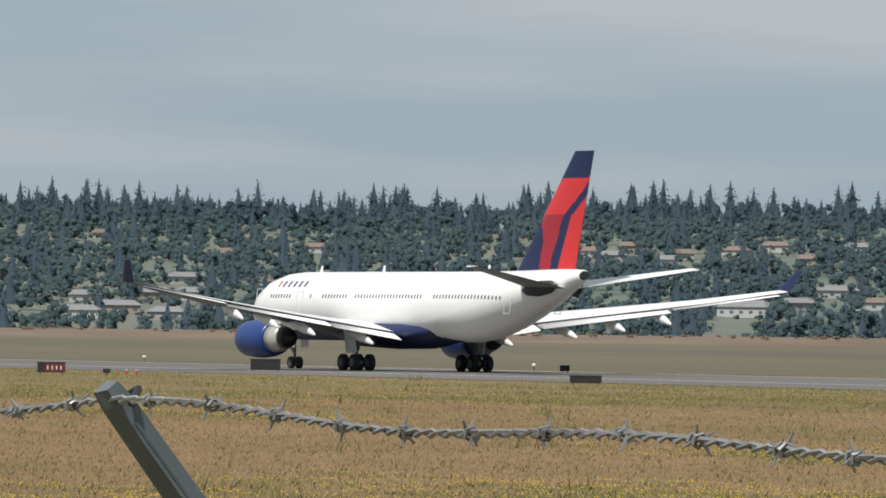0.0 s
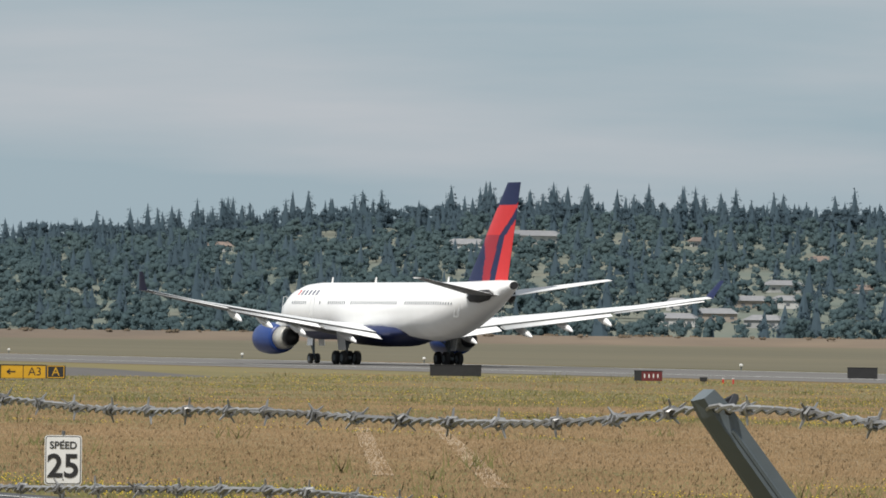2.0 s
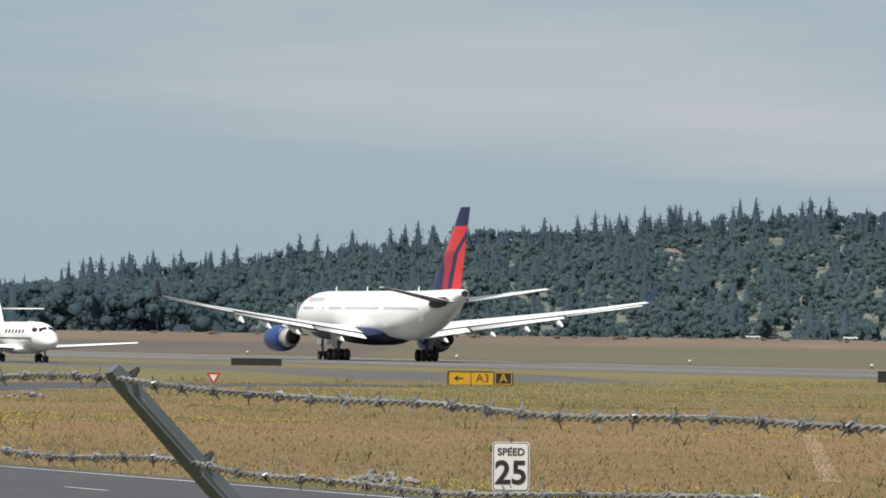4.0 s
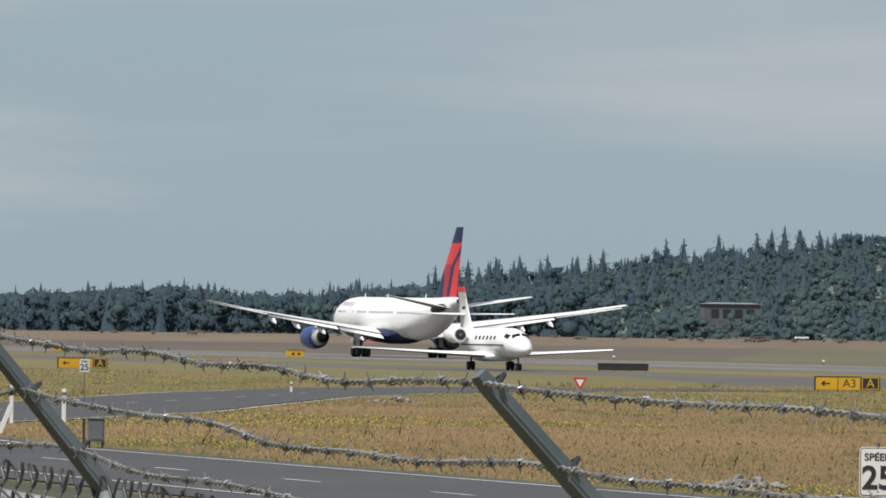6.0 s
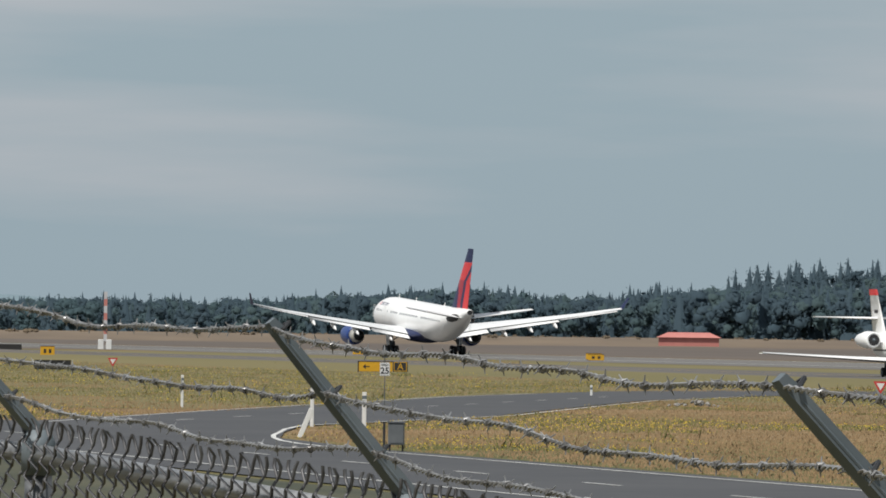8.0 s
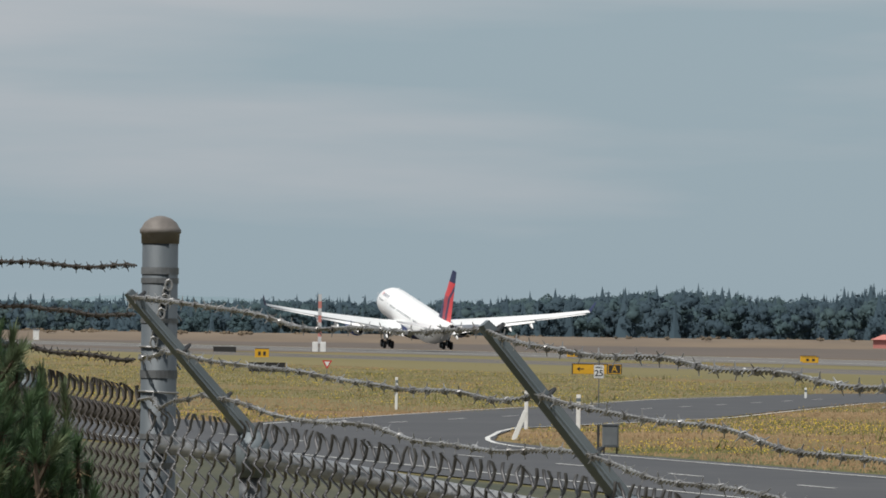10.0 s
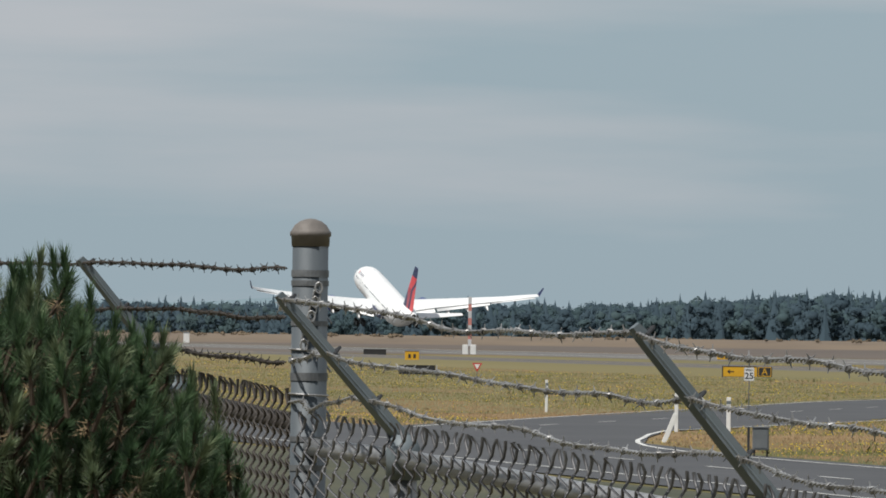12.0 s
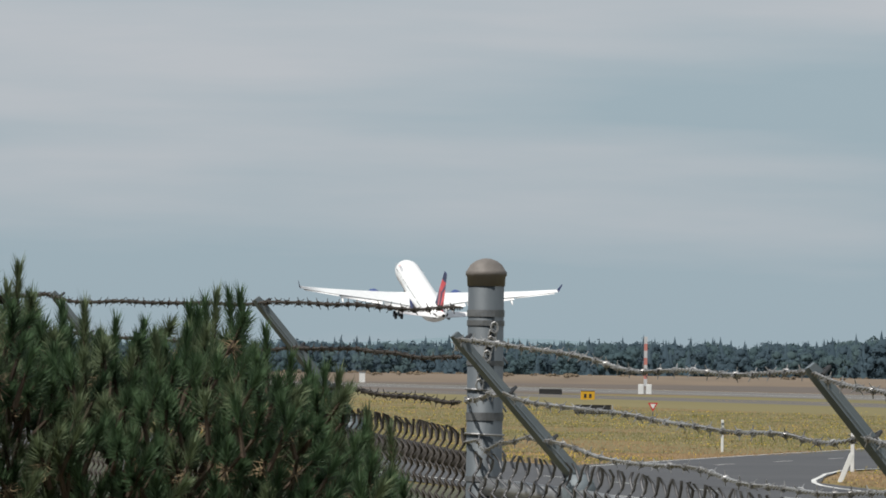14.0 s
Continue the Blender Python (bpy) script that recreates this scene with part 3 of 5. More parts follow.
def build_airliner():
    plane = thing("airliner", pose(268.6, 528.7, 0, 0, 0, 90), "white wide-body airliner with navy belly and red and navy tail", "airplane")
    S = [(28.9, 4.55, 0.05, 0.05), (28.7, 4.55, 0.45, 0.42), (28.2, 4.6, 0.95, 0.9), (27.3, 4.72, 1.5, 1.42), (26, 4.9, 2.05, 1.98), (24.2, 5.08, 2.5, 2.46), (22, 5.2, 2.74, 2.74), (19.5, 5.25, 2.82, 2.82)]
    S += [(x, 5.25, 2.82, 2.82) for x in (16, 12, 8, 4, 0, -4, -8, -11)]
    S += [(-14, 5.4, 2.75, 2.68), (-17, 5.75, 2.56, 2.36), (-20, 6.22, 2.22, 1.95), (-23, 6.75, 1.72, 1.48), (-25.5, 7.2, 1.2, 1.05), (-27.5, 7.56, 0.75, 0.66), (-28.5, 7.73, 0.5, 0.44)]
    fine = [tuple(a + (b - a) * k / 5 for a, b in zip(p, q)) for p, q in zip(S, S[1:]) for k in range(5)] + [S[-1]]
    vs, fs = loft(fine, 96)
    idx = []
    for f in fs:
        z = sum(vs[i][2] for i in f) / len(f)
        x = sum(vs[i][0] for i in f) / len(f)
        idx.append(1 if z < 3.3 - 0.02 * max(0, -x) ** 1.6 and -10 < x < 21 else 0)
    mesh_ob("fuselage", vs, fs, [M_WHITE, M_NAVY], plane, smooth=True, idx=idx)
    # belly fairing over the wing root
    vs, fs = loft([(12.5, 3.3, 0.4, 0.3), (11, 3.2, 2.0, 0.9), (8, 3.1, 2.95, 1.15), (3, 3.05, 3.2, 1.25), (-2, 3.05, 3.15, 1.2), (-5, 3.2, 2.7, 0.95), (-8, 3.4, 1.4, 0.6), (-9.5, 3.5, 0.3, 0.2)], 28)
    mesh_ob("belly_fairing", vs, fs, M_NAVY, plane, smooth=True)
    vs, fs = loft([(-28.4, 7.72, 0.42, 0.38), (-28.75, 7.76, 0.38, 0.34)], 16)
    mesh_ob("exhaust_cone", vs, fs, M_DARK, plane, "dark tail exhaust")
    for s in (1, -1):
        st = [(s * 2.2, 3.05, 10.2, -2.2), (s * 5.3, 3.5, 8.0, -2.4), (s * 9.4, 4.15, 5.3, -2.9), (s * 16, 5.1, 1.2, -4.9), (s * 23, 6.15, -3.2, -7.2), (s * 29.2, 7.25, -7.0, -9.3)]
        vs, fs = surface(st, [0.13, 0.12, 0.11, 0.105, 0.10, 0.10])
        # lower faces take the grey with under-wing shade in its colour
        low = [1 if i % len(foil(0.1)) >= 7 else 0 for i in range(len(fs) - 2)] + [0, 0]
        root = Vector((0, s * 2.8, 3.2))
        w = mesh_ob("wing", [Vector(v) - root for v in vs], fs, [M_WING, M_WINGLO], plane, "pale grey swept wing, grey underside darkened as shade", smooth=True, idx=low)
        w.location = root
        WINGS.append((w, s))
        for a, b in (((s * 3.2, 3.05, -1.8, -3.8), (s * 9.2, 3.98, -2.5, -4.2)), ((s * 9.6, 4.05, -2.6, -4.1), (s * 19.8, 5.55, -5.6, -6.7))):
            vs, fs = surface([a, b], 0.11)
            for i in range(len(vs)):
                k = i // len(foil(0.1))
                le = (a, b)[k][2]
                vs[i] = (vs[i][0], vs[i][1], vs[i][2] - 0.26 * (le - vs[i][0]))
            mesh_ob("flap", [Vector(v) - root for v in vs], fs, M_WHITE, w, "white lowered flap", smooth=True)
        vs, fs = surface([(s * 20.1, 5.66, -5.5, -6.75), (s * 28.4, 7.02, -8.3, -9.35)], 0.11)
        vs = [Vector((x, y, z - 0.12 * ((-5.5 - 0.337 * (abs(y) - 20.1)) - x))) - root for x, y, z in vs]
        mesh_ob("aileron", vs, fs, M_WHITE, w, "white aileron", smooth=True)
        for y, z, x, ln in ((6.3, 3.15, -2.6, 3.6), (11.8, 3.9, -3.4, 3.4), (15.6, 4.55, -4.6, 3.2), (19.2, 5.2, -6.0, 2.8)):
            vs, fs = loft([(x + ln * 0.75, z + 0.1, 0.06, 0.06), (x + ln * 0.4, z - 0.1, 0.22, 0.32), (x, z - 0.35, 0.28, 0.42), (x - ln * 0.35, z - 0.6, 0.2, 0.28), (x - ln * 0.62, z - 0.85, 0.06, 0.1)], 12)
            o = mesh_ob("flap_fairing", [Vector((a, b + s * y, c)) - root for a, b, c in vs], fs, M_WHITE, w, smooth=True)
        vs, fs = surface([(7.2, 0, -7.1, -9.3), (7.6, 0, -7.5, -9.4), (9.0, 0, -9.1, -10.1)], 0.09, True)
        vs = [(x, s * (29.2 + (z - 7.0) * 0.42) + y, z) for x, y, z in vs]
        mesh_ob("winglet", [Vector(v) - root for v in vs], fs, M_NAVY, w, "navy upswept wing tip", smooth=False)
        # engine: fan cowl, core nozzle, plug, pylon
        e = new("engine")
        e.parent, e.location = plane, (-0.6, s * 9.37, 2.5)
        tagged(e, "blue turbofan engine under the wing")
        vs, fs = loft([(12.0, 0, 1.20, 1.20), (12.15, 0, 1.33, 1.33), (11.9, 0, 1.44, 1.44), (10.6, 0, 1.54, 1.54), (9.0, 0, 1.54, 1.54), (7.7, 0, 1.42, 1.42), (7.1, 0, 1.31, 1.31), (7.15, 0, 1.2, 1.2)], 28)
        mesh_ob("cowl", vs, fs, M_BLUE, e, "glossy blue engine cowl", smooth=True)
        vs, fs = loft([(7.6, 0.05, 1.2, 1.2), (6.2, 0.08, 1.08, 1.08), (5.3, 0.1, 0.9, 0.9)], 24)
        mesh_ob("core_cowl", vs, fs, M_CREAM, e, "cream bare-metal core cowl", smooth=True)
        vs, fs = loft([(5.4, 0.1, 0.82, 0.82), (4.7, 0.1, 0.72, 0.72), (4.72, 0.1, 0.5, 0.5), (3.8, 0.1, 0.15, 0.15)], 20)
        mesh_ob("nozzle", vs, fs, M_DARK, e, "dark exhaust nozzle", smooth=True)
        vs, fs = surface([(1.2, 0, 10.3, 3.5), (1.75, 0, 8.2, 1.5)], 0.09, True)
        mesh_ob("pylon", vs, fs, M_WING, e)
        # tailplane
        st = [(s * 0.7, 6.75, -20.8, -26.8), (s * 5, 7.5, -24.1, -28.2), (s * 9.7, 8.32, -27.4, -29.5)]
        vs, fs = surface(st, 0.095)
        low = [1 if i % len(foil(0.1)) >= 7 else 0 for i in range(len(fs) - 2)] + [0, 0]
        mesh_ob("tailplane", vs, fs, [M_WING, M_WINGLO], plane, "grey tailplane, grey underside darkened as shade", smooth=True, idx=low)
        # dark lump that stands for the root cutout and the tailplane's shadow
        vs, fs = loft([(-22.2, 0, 0.02, 0.05), (-22.8, 0.05, 0.2, 0.45), (-24.2, 0.15, 0.3, 0.62), (-25.6, 0.3, 0.22, 0.5), (-26.3, 0.4, 0.02, 0.05)], 16)
        root_shade = mesh_ob("tailplane_root_shade", [(x, y + s * (1.62 + (x + 24.2) * 0.24), z + 6.55) for x, y, z in vs], fs, M_DARK, plane, "dark root cutout and shade under the tailplane", smooth=True)
        # main gear
        g = new("main_gear")
        g.parent, g.location = plane, (0, s * 5.34, 0)
        bm = bmesh.new()
        add_tube(bm, [(0, 0, 0.75), (0, 0, 1.9)], 0.16, 10)
        add_tube(bm, [(0, 0, 1.7), (0.1, -s * 0.2, 3.4)], 0.24, 12)
        add_tube(bm, [(0, 0, 1.9), (0.1, -s * 1.9, 3.2)], 0.1, 8)
        add_tube(bm, [(-1.0, 0, 0.72), (1.0, 0, 0.72)], 0.15, 10)
        part("strut", bm, M_GALV, g, "grey steel gear strut")
        bm = bmesh.new()
        add_box(bm, (1.9, 0.08, 2.1), pose(0.1, s * 0.55, 2.5, -s * 8), 0.03)
        part("gear_door", bm, M_WING, g)
        for x in (-1.0, 1.0):
            for y in (-0.68, 0.68):
                wheel(g, (x, y, 0.70), 0.70, 0.5)
    g = new("nose_gear")
    g.parent, g.location = plane, (22.2, 0, 0)
    bm = bmesh.new()
    add_tube(bm, [(0, 0, 0.5), (0.2, 0, 2.9)], 0.13, 10)
    add_tube(bm, [(0, -0.3, 0.52), (0, 0.3, 0.52)], 0.08, 8)
    add_tube(bm, [(0.05, 0, 1.2), (1.8, 0, 2.7)], 0.08, 8)
    part("strut", bm, M_GALV, g, "grey steel nose gear strut")
    for s in (1, -1):
        bm = bmesh.new()
        add_box(bm, (1.5, 0.06, 1.0), pose(-0.5, s * 0.6, 2.3, s * 6), 0.02)
        part("gear_door", bm, M_WHITE, g)
    for y in (-0.36, 0.36):
        wheel(g, (0, y, 0.52), 0.52, 0.36)
    # fin, painted in panels
    nu, nv = 40, 56
    vs, fs, idx = [], [], []
    for side in (1, -1):
        base = len(vs)
        for j in range(nv + 1):
            v = j / nv
            z = 7.6 + (17.39 - 7.6) * v
            le = -17.0 + (-26.9 + 17.0) * (v if v > 0.1 else v * 1.0 + 0.0)
            te = -26.9 + (-29.95 + 26.9) * v
            for i in range(nu + 1):
                u = i / nu
                t = 0.42 * math.sqrt(u) * (1 - u) * 2.0 * (1 - 0.6 * v) + 0.015
                vs.append((le + (te - le) * u, side * t, z))
        for j in range(nv):
            for i in range(nu):
                a = base + j * (nu + 1) + i
                q = (a, a + 1, a + nu + 2, a + nu + 1)
                fs.append(q if side < 0 else q[::-1])
                idx.append(fin_paint((i + 0.5) / nu, (j + 0.5) / nv))
    n1 = (nv + 1) * (nu + 1)
    top = nv * (nu + 1)
    for i in range(nu):
        fs.append((top + i, top + i + 1, n1 + top + i + 1, n1 + top + i))
        idx.append(0)
    for j in range(nv):
        for i in (0, nu):
            a, b = j * (nu + 1) + i, (j + 1) * (nu + 1) + i
            fs.append((a, b, n1 + b, n1 + a))
            idx.append(fin_paint(i / nu, (j + 0.5) / nv))
    mesh_ob("fin", vs, fs, [M_NAVY, M_RED, M_DKRED], plane, "navy tail fin with red facets and navy streaks", idx=idx)
    # cabin windows, doors, title bars along both sides
    bm = bmesh.new()
    add_box(bm, (0.22, 0.03, 0.32), bevel=0.01)
    first = part("cabin_window", bm, M_CABIN, plane)
    runs = [(21.5, 17.4), (13.9, 13.6), (11.6, 7.2), (5.6, -6.2), (-8.4, -19.0)]

    def skin(x, z):
        for (x0, c0, w0, h0), (x1, c1, w1, h1) in zip(S, S[1:]):
            if x1 <= x <= x0:
                k = (x0 - x) / (x0 - x1)
                c, w, h = c0 + (c1 - c0) * k, w0 + (w1 - w0) * k, h0 + (h1 - h0) * k
                return w * math.sqrt(max(0, 1 - ((z - c) / h) ** 2))
        return 2.8

    for s in (1, -1):
        for x0, x1 in runs:
            x = x0
            while x >= x1:
                o = first.copy()
                scene.collection.objects.link(o)
                o.location = (x, s * skin(x, 6.05), 6.05)
                o.rotation_euler = (s * 0.28, 0, 0)
                x -= 0.53
        for x in (24.4, 15.8, -20.0):
            bm = bmesh.new()
            for dx, dz, a, b in ((-0.5, 0, 0.035, 1.9), (0.5, 0, 0.035, 1.9), (0, 0.95, 1.03, 0.035), (0, -0.95, 1.03, 0.035)):
                add_box(bm, (a, 0.03, b), pose(dx, 0, dz))
            o = part("door", bm, M_WING, plane)
            o.location, o.rotation_euler = (x, s * (skin(x, 5.7) + 0.01), 5.7), (s * 0.12, 0, 0)
        for i in range(6):
            bm = bmesh.new()
            add_box(bm, (0.34, 0.02, 0.62), bevel=0.005)
            o = part("title_bar", bm, M_RED if i == 0 else M_NAVY, plane)
            x = 20.8 - 1.0 * i
            o.location, o.rotation_euler = (x, s * (skin(x, 7.05) + 0.01), 7.05), (s * 0.66, 0, 0)
    bpy.data.objects.remove(first)
    for x in (17.5, 6.0, -12.5):
        vs, fs = surface([(7.9, 0, x + 0.3, x - 0.3), (8.6, 0, x - 0.1, x - 0.4)], 0.1, True)
        mesh_ob("antenna", vs, fs, M_WHITE, plane)
    return plane


airliner = build_airliner()


# ---- the small jet ----
def build_jet():
    jet = thing("business_jet", pose(185, 650, 0, 0, 0, -90), "white twin-engined business jet with mid-set tailplane taxiing", "airplane")
    S = [(8.6, 1.55, 0.05, 0.05), (8.4, 1.55, 0.35, 0.3), (7.6, 1.65, 0.65, 0.6), (6.6, 1.8, 0.88, 0.85), (5.6, 1.95, 1.02, 1.05), (4.5, 2.0, 1.08, 1.1)]
    S += [(x, 2.0, 1.08, 1.1) for x in (2, -1, -3.5)] + [(-5.5, 2.1, 0.95, 0.95), (-7.5, 2.35, 0.65, 0.62), (-9.3, 2.6, 0.3, 0.28)]
    vs, fs = loft(S, 28)
    mesh_ob("fuselage", vs, fs, M_WHITE, jet, smooth=True)
    vs, fs = loft([(3.4, 1.15, 0.2, 0.1), (2.2, 1.0, 1.15, 0.35), (-2, 1.0, 1.2, 0.38), (-3.6, 1.2, 0.3, 0.15)], 18)
    mesh_ob("belly_fairing", vs, fs, M_WHITE, jet, smooth=True)
    for s in (1, -1):
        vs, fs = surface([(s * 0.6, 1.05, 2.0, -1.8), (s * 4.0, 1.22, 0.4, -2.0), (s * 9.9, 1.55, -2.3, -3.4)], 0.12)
        # lower faces painted dark for the shade below the wing
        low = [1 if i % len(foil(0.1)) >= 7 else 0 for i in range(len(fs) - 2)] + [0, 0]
        mesh_ob("wing", vs, fs, [M_WHITE, M_WINGLO], jet, "white low wing, underside coloured dark as shade", smooth=True, idx=low)
        e = new("engine")
        e.parent, e.location = jet, (-4.3, s * 1.75, 2.55)
        vs, fs = loft([(1.5, 0, 0.42, 0.42), (1.55, 0, 0.5, 0.5), (1.3, 0, 0.58, 0.58), (0, 0, 0.62, 0.62), (-1.6, 0, 0.42, 0.42), (-1.9, 0, 0.34, 0.34)], 20)
        mesh_ob("nacelle", vs, fs, M_WHITE, e, smooth=True)
        vs, fs = loft([(1.555, 0, 0.4, 0.4), (1.57, 0, 0.38, 0.38)], 18)
        mesh_ob("intake", vs, fs, M_BLACK, e, "black engine intake")
        vs, fs = loft([(1.575, 0, 0.12, 0.12), (1.75, 0, 0.02, 0.02)], 10)
        mesh_ob("spinner", vs, fs, M_GALV, e)
        bm = bmesh.new()
        add_box(bm, (1.8, 0.7, 0.14), pose(-0.2, -s * 0.75, -0.1), 0.03)
        part("pylon", bm, M_WHITE, e)
        vs, fs = surface([(s * 0.05, 4.05, -7.3, -9.2), (s * 4.2, 4.12, -8.8, -9.7)], 0.1)
        mesh_ob("tailplane", vs, fs, M_WHITE, jet, smooth=True)
        g = new("main_gear")
        g.parent, g.location = jet, (-0.8, s * 1.5, 0)
        bm = bmesh.new()
        add_tube(bm, [(0, 0, 0.3), (0.1, 0, 1.2)], 0.08, 8)
        part("strut", bm, M_GALV, g)
        for y in (-0.16, 0.16):
            wheel(g, (0, y, 0.33), 0.33, 0.2)
        for i in range(6):
            bm = bmesh.new()
            add_box(bm, (0.34, 0.03, 0.28), bevel=0.04)
            o = part("cabin_window", bm, M_GLASS, jet)
            o.location, o.rotation_euler = (3.6 - 0.95 * i, s * 1.02, 2.38), (s * 0.35, 0, 0)
        bm = bmesh.new()
        add_box(bm, (0.62, 0.05, 0.32), Matrix(), 0.05)
        o = part("windscreen", bm, M_GLASS, jet, "dark cockpit side window")
        o.location, o.rotation_euler = (6.0, s * 0.78, 2.5), (s * 0.65, 0.25, -s * 0.25)
        bm = bmesh.new()
        add_box(bm, (0.36, 0.6, 0.05), bevel=0.02)
        o = part("windscreen", bm, M_GLASS, jet, "dark cockpit windscreen")
        o.location, o.rotation_euler = (6.75, s * 0.36, 2.53), (s * -0.35, 0.85, 0)
        bm = bmesh.new()
        add_box(bm, (11, 0.02, 0.1))
        o = part("stripe", bm, M_DARK, jet, "thin dark cheat line")
        o.location = (0.5, s * 1.07, 1.85)
    vs, fs = surface([(2.7, 0, -4.8, -8.6), (3.2, 0, -5.8, -8.8), (6.0, 0, -7.9, -9.6)], 0.1, True)
    fin = mesh_ob("fin", vs, fs, M_WHITE, jet, smooth=True)
    vs, fs = surface([(5.7, 0, -7.6, -9.62), (6.12, 0, -7.95, -9.72)], 0.13, True)
    mesh_ob("fin_tip", vs, fs, M_SIGNR, fin, "red fin cap")
    bm = bmesh.new()
    add_box(bm, (0.75, 0.2, 0.22))
    o = part("registration_bar", bm, M_DARK, fin)
    o.location = (-7.7, 0, 4.55)
    g = new("nose_gear")
    g.parent, g.location = jet, (6.2, 0, 0)
    bm = bmesh.new()
    add_tube(bm, [(0, 0, 0.25), (0.05, 0, 1.2)], 0.07, 8)
    add_tube(bm, [(0, 0, 0.7), (-0.7, 0, 1.25)], 0.05, 6)
    part("strut", bm, M_GALV, g)
    for y in (-0.14, 0.14):
        wheel(g, (0, y, 0.27), 0.27, 0.16)
    return jet


business_jet = build_jet()
business_jet.scale = (1.1, 1.1, 1.1)


# ---- the fence ----
# tips of the outward arms, nearest first
TIPS = [(3.02, 3.26, 3.255), (2.889, 6.318, 3.285), (2.773, 9.38, 3.288), (2.748, 12.415, 3.359), (2.645, 15.47, 3.421), (2.649, 18.507, 3.521), (2.479, 21.569, 3.56), (2.44, 24.62, 3.60)]
# each arm slants a little differently
ARMS = [Vector((x, 0.0, -0.30)) for x in (0.238, 0.238, 0.283, 0.25, 0.268, 0.245, 0.238, 0.238)]
T_POST = Vector((2.845, 16.27, 0))
ARM_AT = (0.03, 0.40, 0.74)


def twisted_strand(bm, a, b, sag, rng, rust=False):
    """A two-wire barbed strand from a to b with four-point barbs."""
    n = max(12, int((b - a).length / 0.013))
    amp = [rng.uniform(-1, 1) for _ in range(8)]

    def at(t):
        p = a.lerp(b, t)
        wob = sum(amp[k] * math.sin(math.pi * (k + 2) * t) / (k + 2) for k in range(8)) * (0.009 if rust else 0.016)
        return p + Vector((wob * 0.5, 0, wob - sag * 4 * t * (1 - t)))

    for ph in (0, math.pi):
        pts = []
        for i in range(n + 1):
            t = i / n
            q = at(t)
            th = ph + (b - a).length * t / 0.05 * 2 * math.pi
            pts.append(q + 0.003 * Vector((math.cos(th), 0, math.sin(th))))
        add_tube(bm, pts, 0.0022, 5)
    d = (b - a).normalized()
    L = (b - a).length
    s = rng.uniform(0.03, 0.1)
    while s < L - 0.03:
        c = at(s / L)
        a0 = rng.uniform(0, 6.28)
        wrap = []
        for k in range(10):
            th = a0 + k * 1.2
            wrap.append(c + d * (k - 5) * 0.0016 + 0.006 * Vector((math.cos(th), 0, math.sin(th))))
        add_tube(bm, wrap, 0.002, 4)
        for k in range(4):
            th = a0 + k * 1.57 + rng.uniform(-0.3, 0.3)
            o = Vector((math.cos(th), rng.uniform(-0.5, 0.5), math.sin(th))).normalized()
            add_tube(bm, [c + d * (k - 1.5) * 0.004, c + d * (k - 1.5) * 0.004 + o * 0.0155], [0.0022, 0.0009], 4)
        s += rng.uniform(0.105, 0.135)


def chain_link(a, b, depth, parent, material, rng):
    """Woven wire between two posts; a and b are the ends of its top edge."""
    vs, fs = [], []
    pitch, hstep = 0.052, 0.036
    L = (b - a).length
    d = (b - a).normalized()
    side = Vector((d.y, -d.x, 0))
    for i in range(int(L / pitch)):
        s0 = (i + 0.5) * pitch
        top = a + d * s0
        pts = []
        bend = rng.uniform(-0.012, 0.012)
        pts.append(top + Vector((0, 0, 0.045)) + side * bend)
        pts.append(top + Vector((0, 0, 0.03)) + side * 0.004)
        nseg = int(depth / hstep)
        for k in range(nseg):
            z = -k * hstep
            off = (0.5 if (k + i) % 2 else -0.5) * pitch * 1.06
            pts.append(top + d * off * 0.86 + Vector((0, 0, z + 0.008)) + side * 0.0055)
            pts.append(top + d * off + Vector((0, 0, z)))
            pts.append(top + d * off * 0.86 + Vector((0, 0, z - 0.008)) - side * 0.0055)
        r = 0.0034
        base = len(vs)
        for p in pts:
            for ox, oy in ((r, 0), (0, r), (-r, 0), (0, -r)):
                vs.append(p + d * ox + side * oy)
        for q in range(len(pts) - 1):
            for k in range(4):
                fs.append((base + 4 * q + k, base + 4 * q + (k + 1) % 4, base + 4 * q + 4 + (k + 1) % 4, base + 4 * q + 4 + k))
    return mesh_ob("chain_link", vs, fs, material, parent, "woven chain-link wire with twisted top ends", smooth=True)


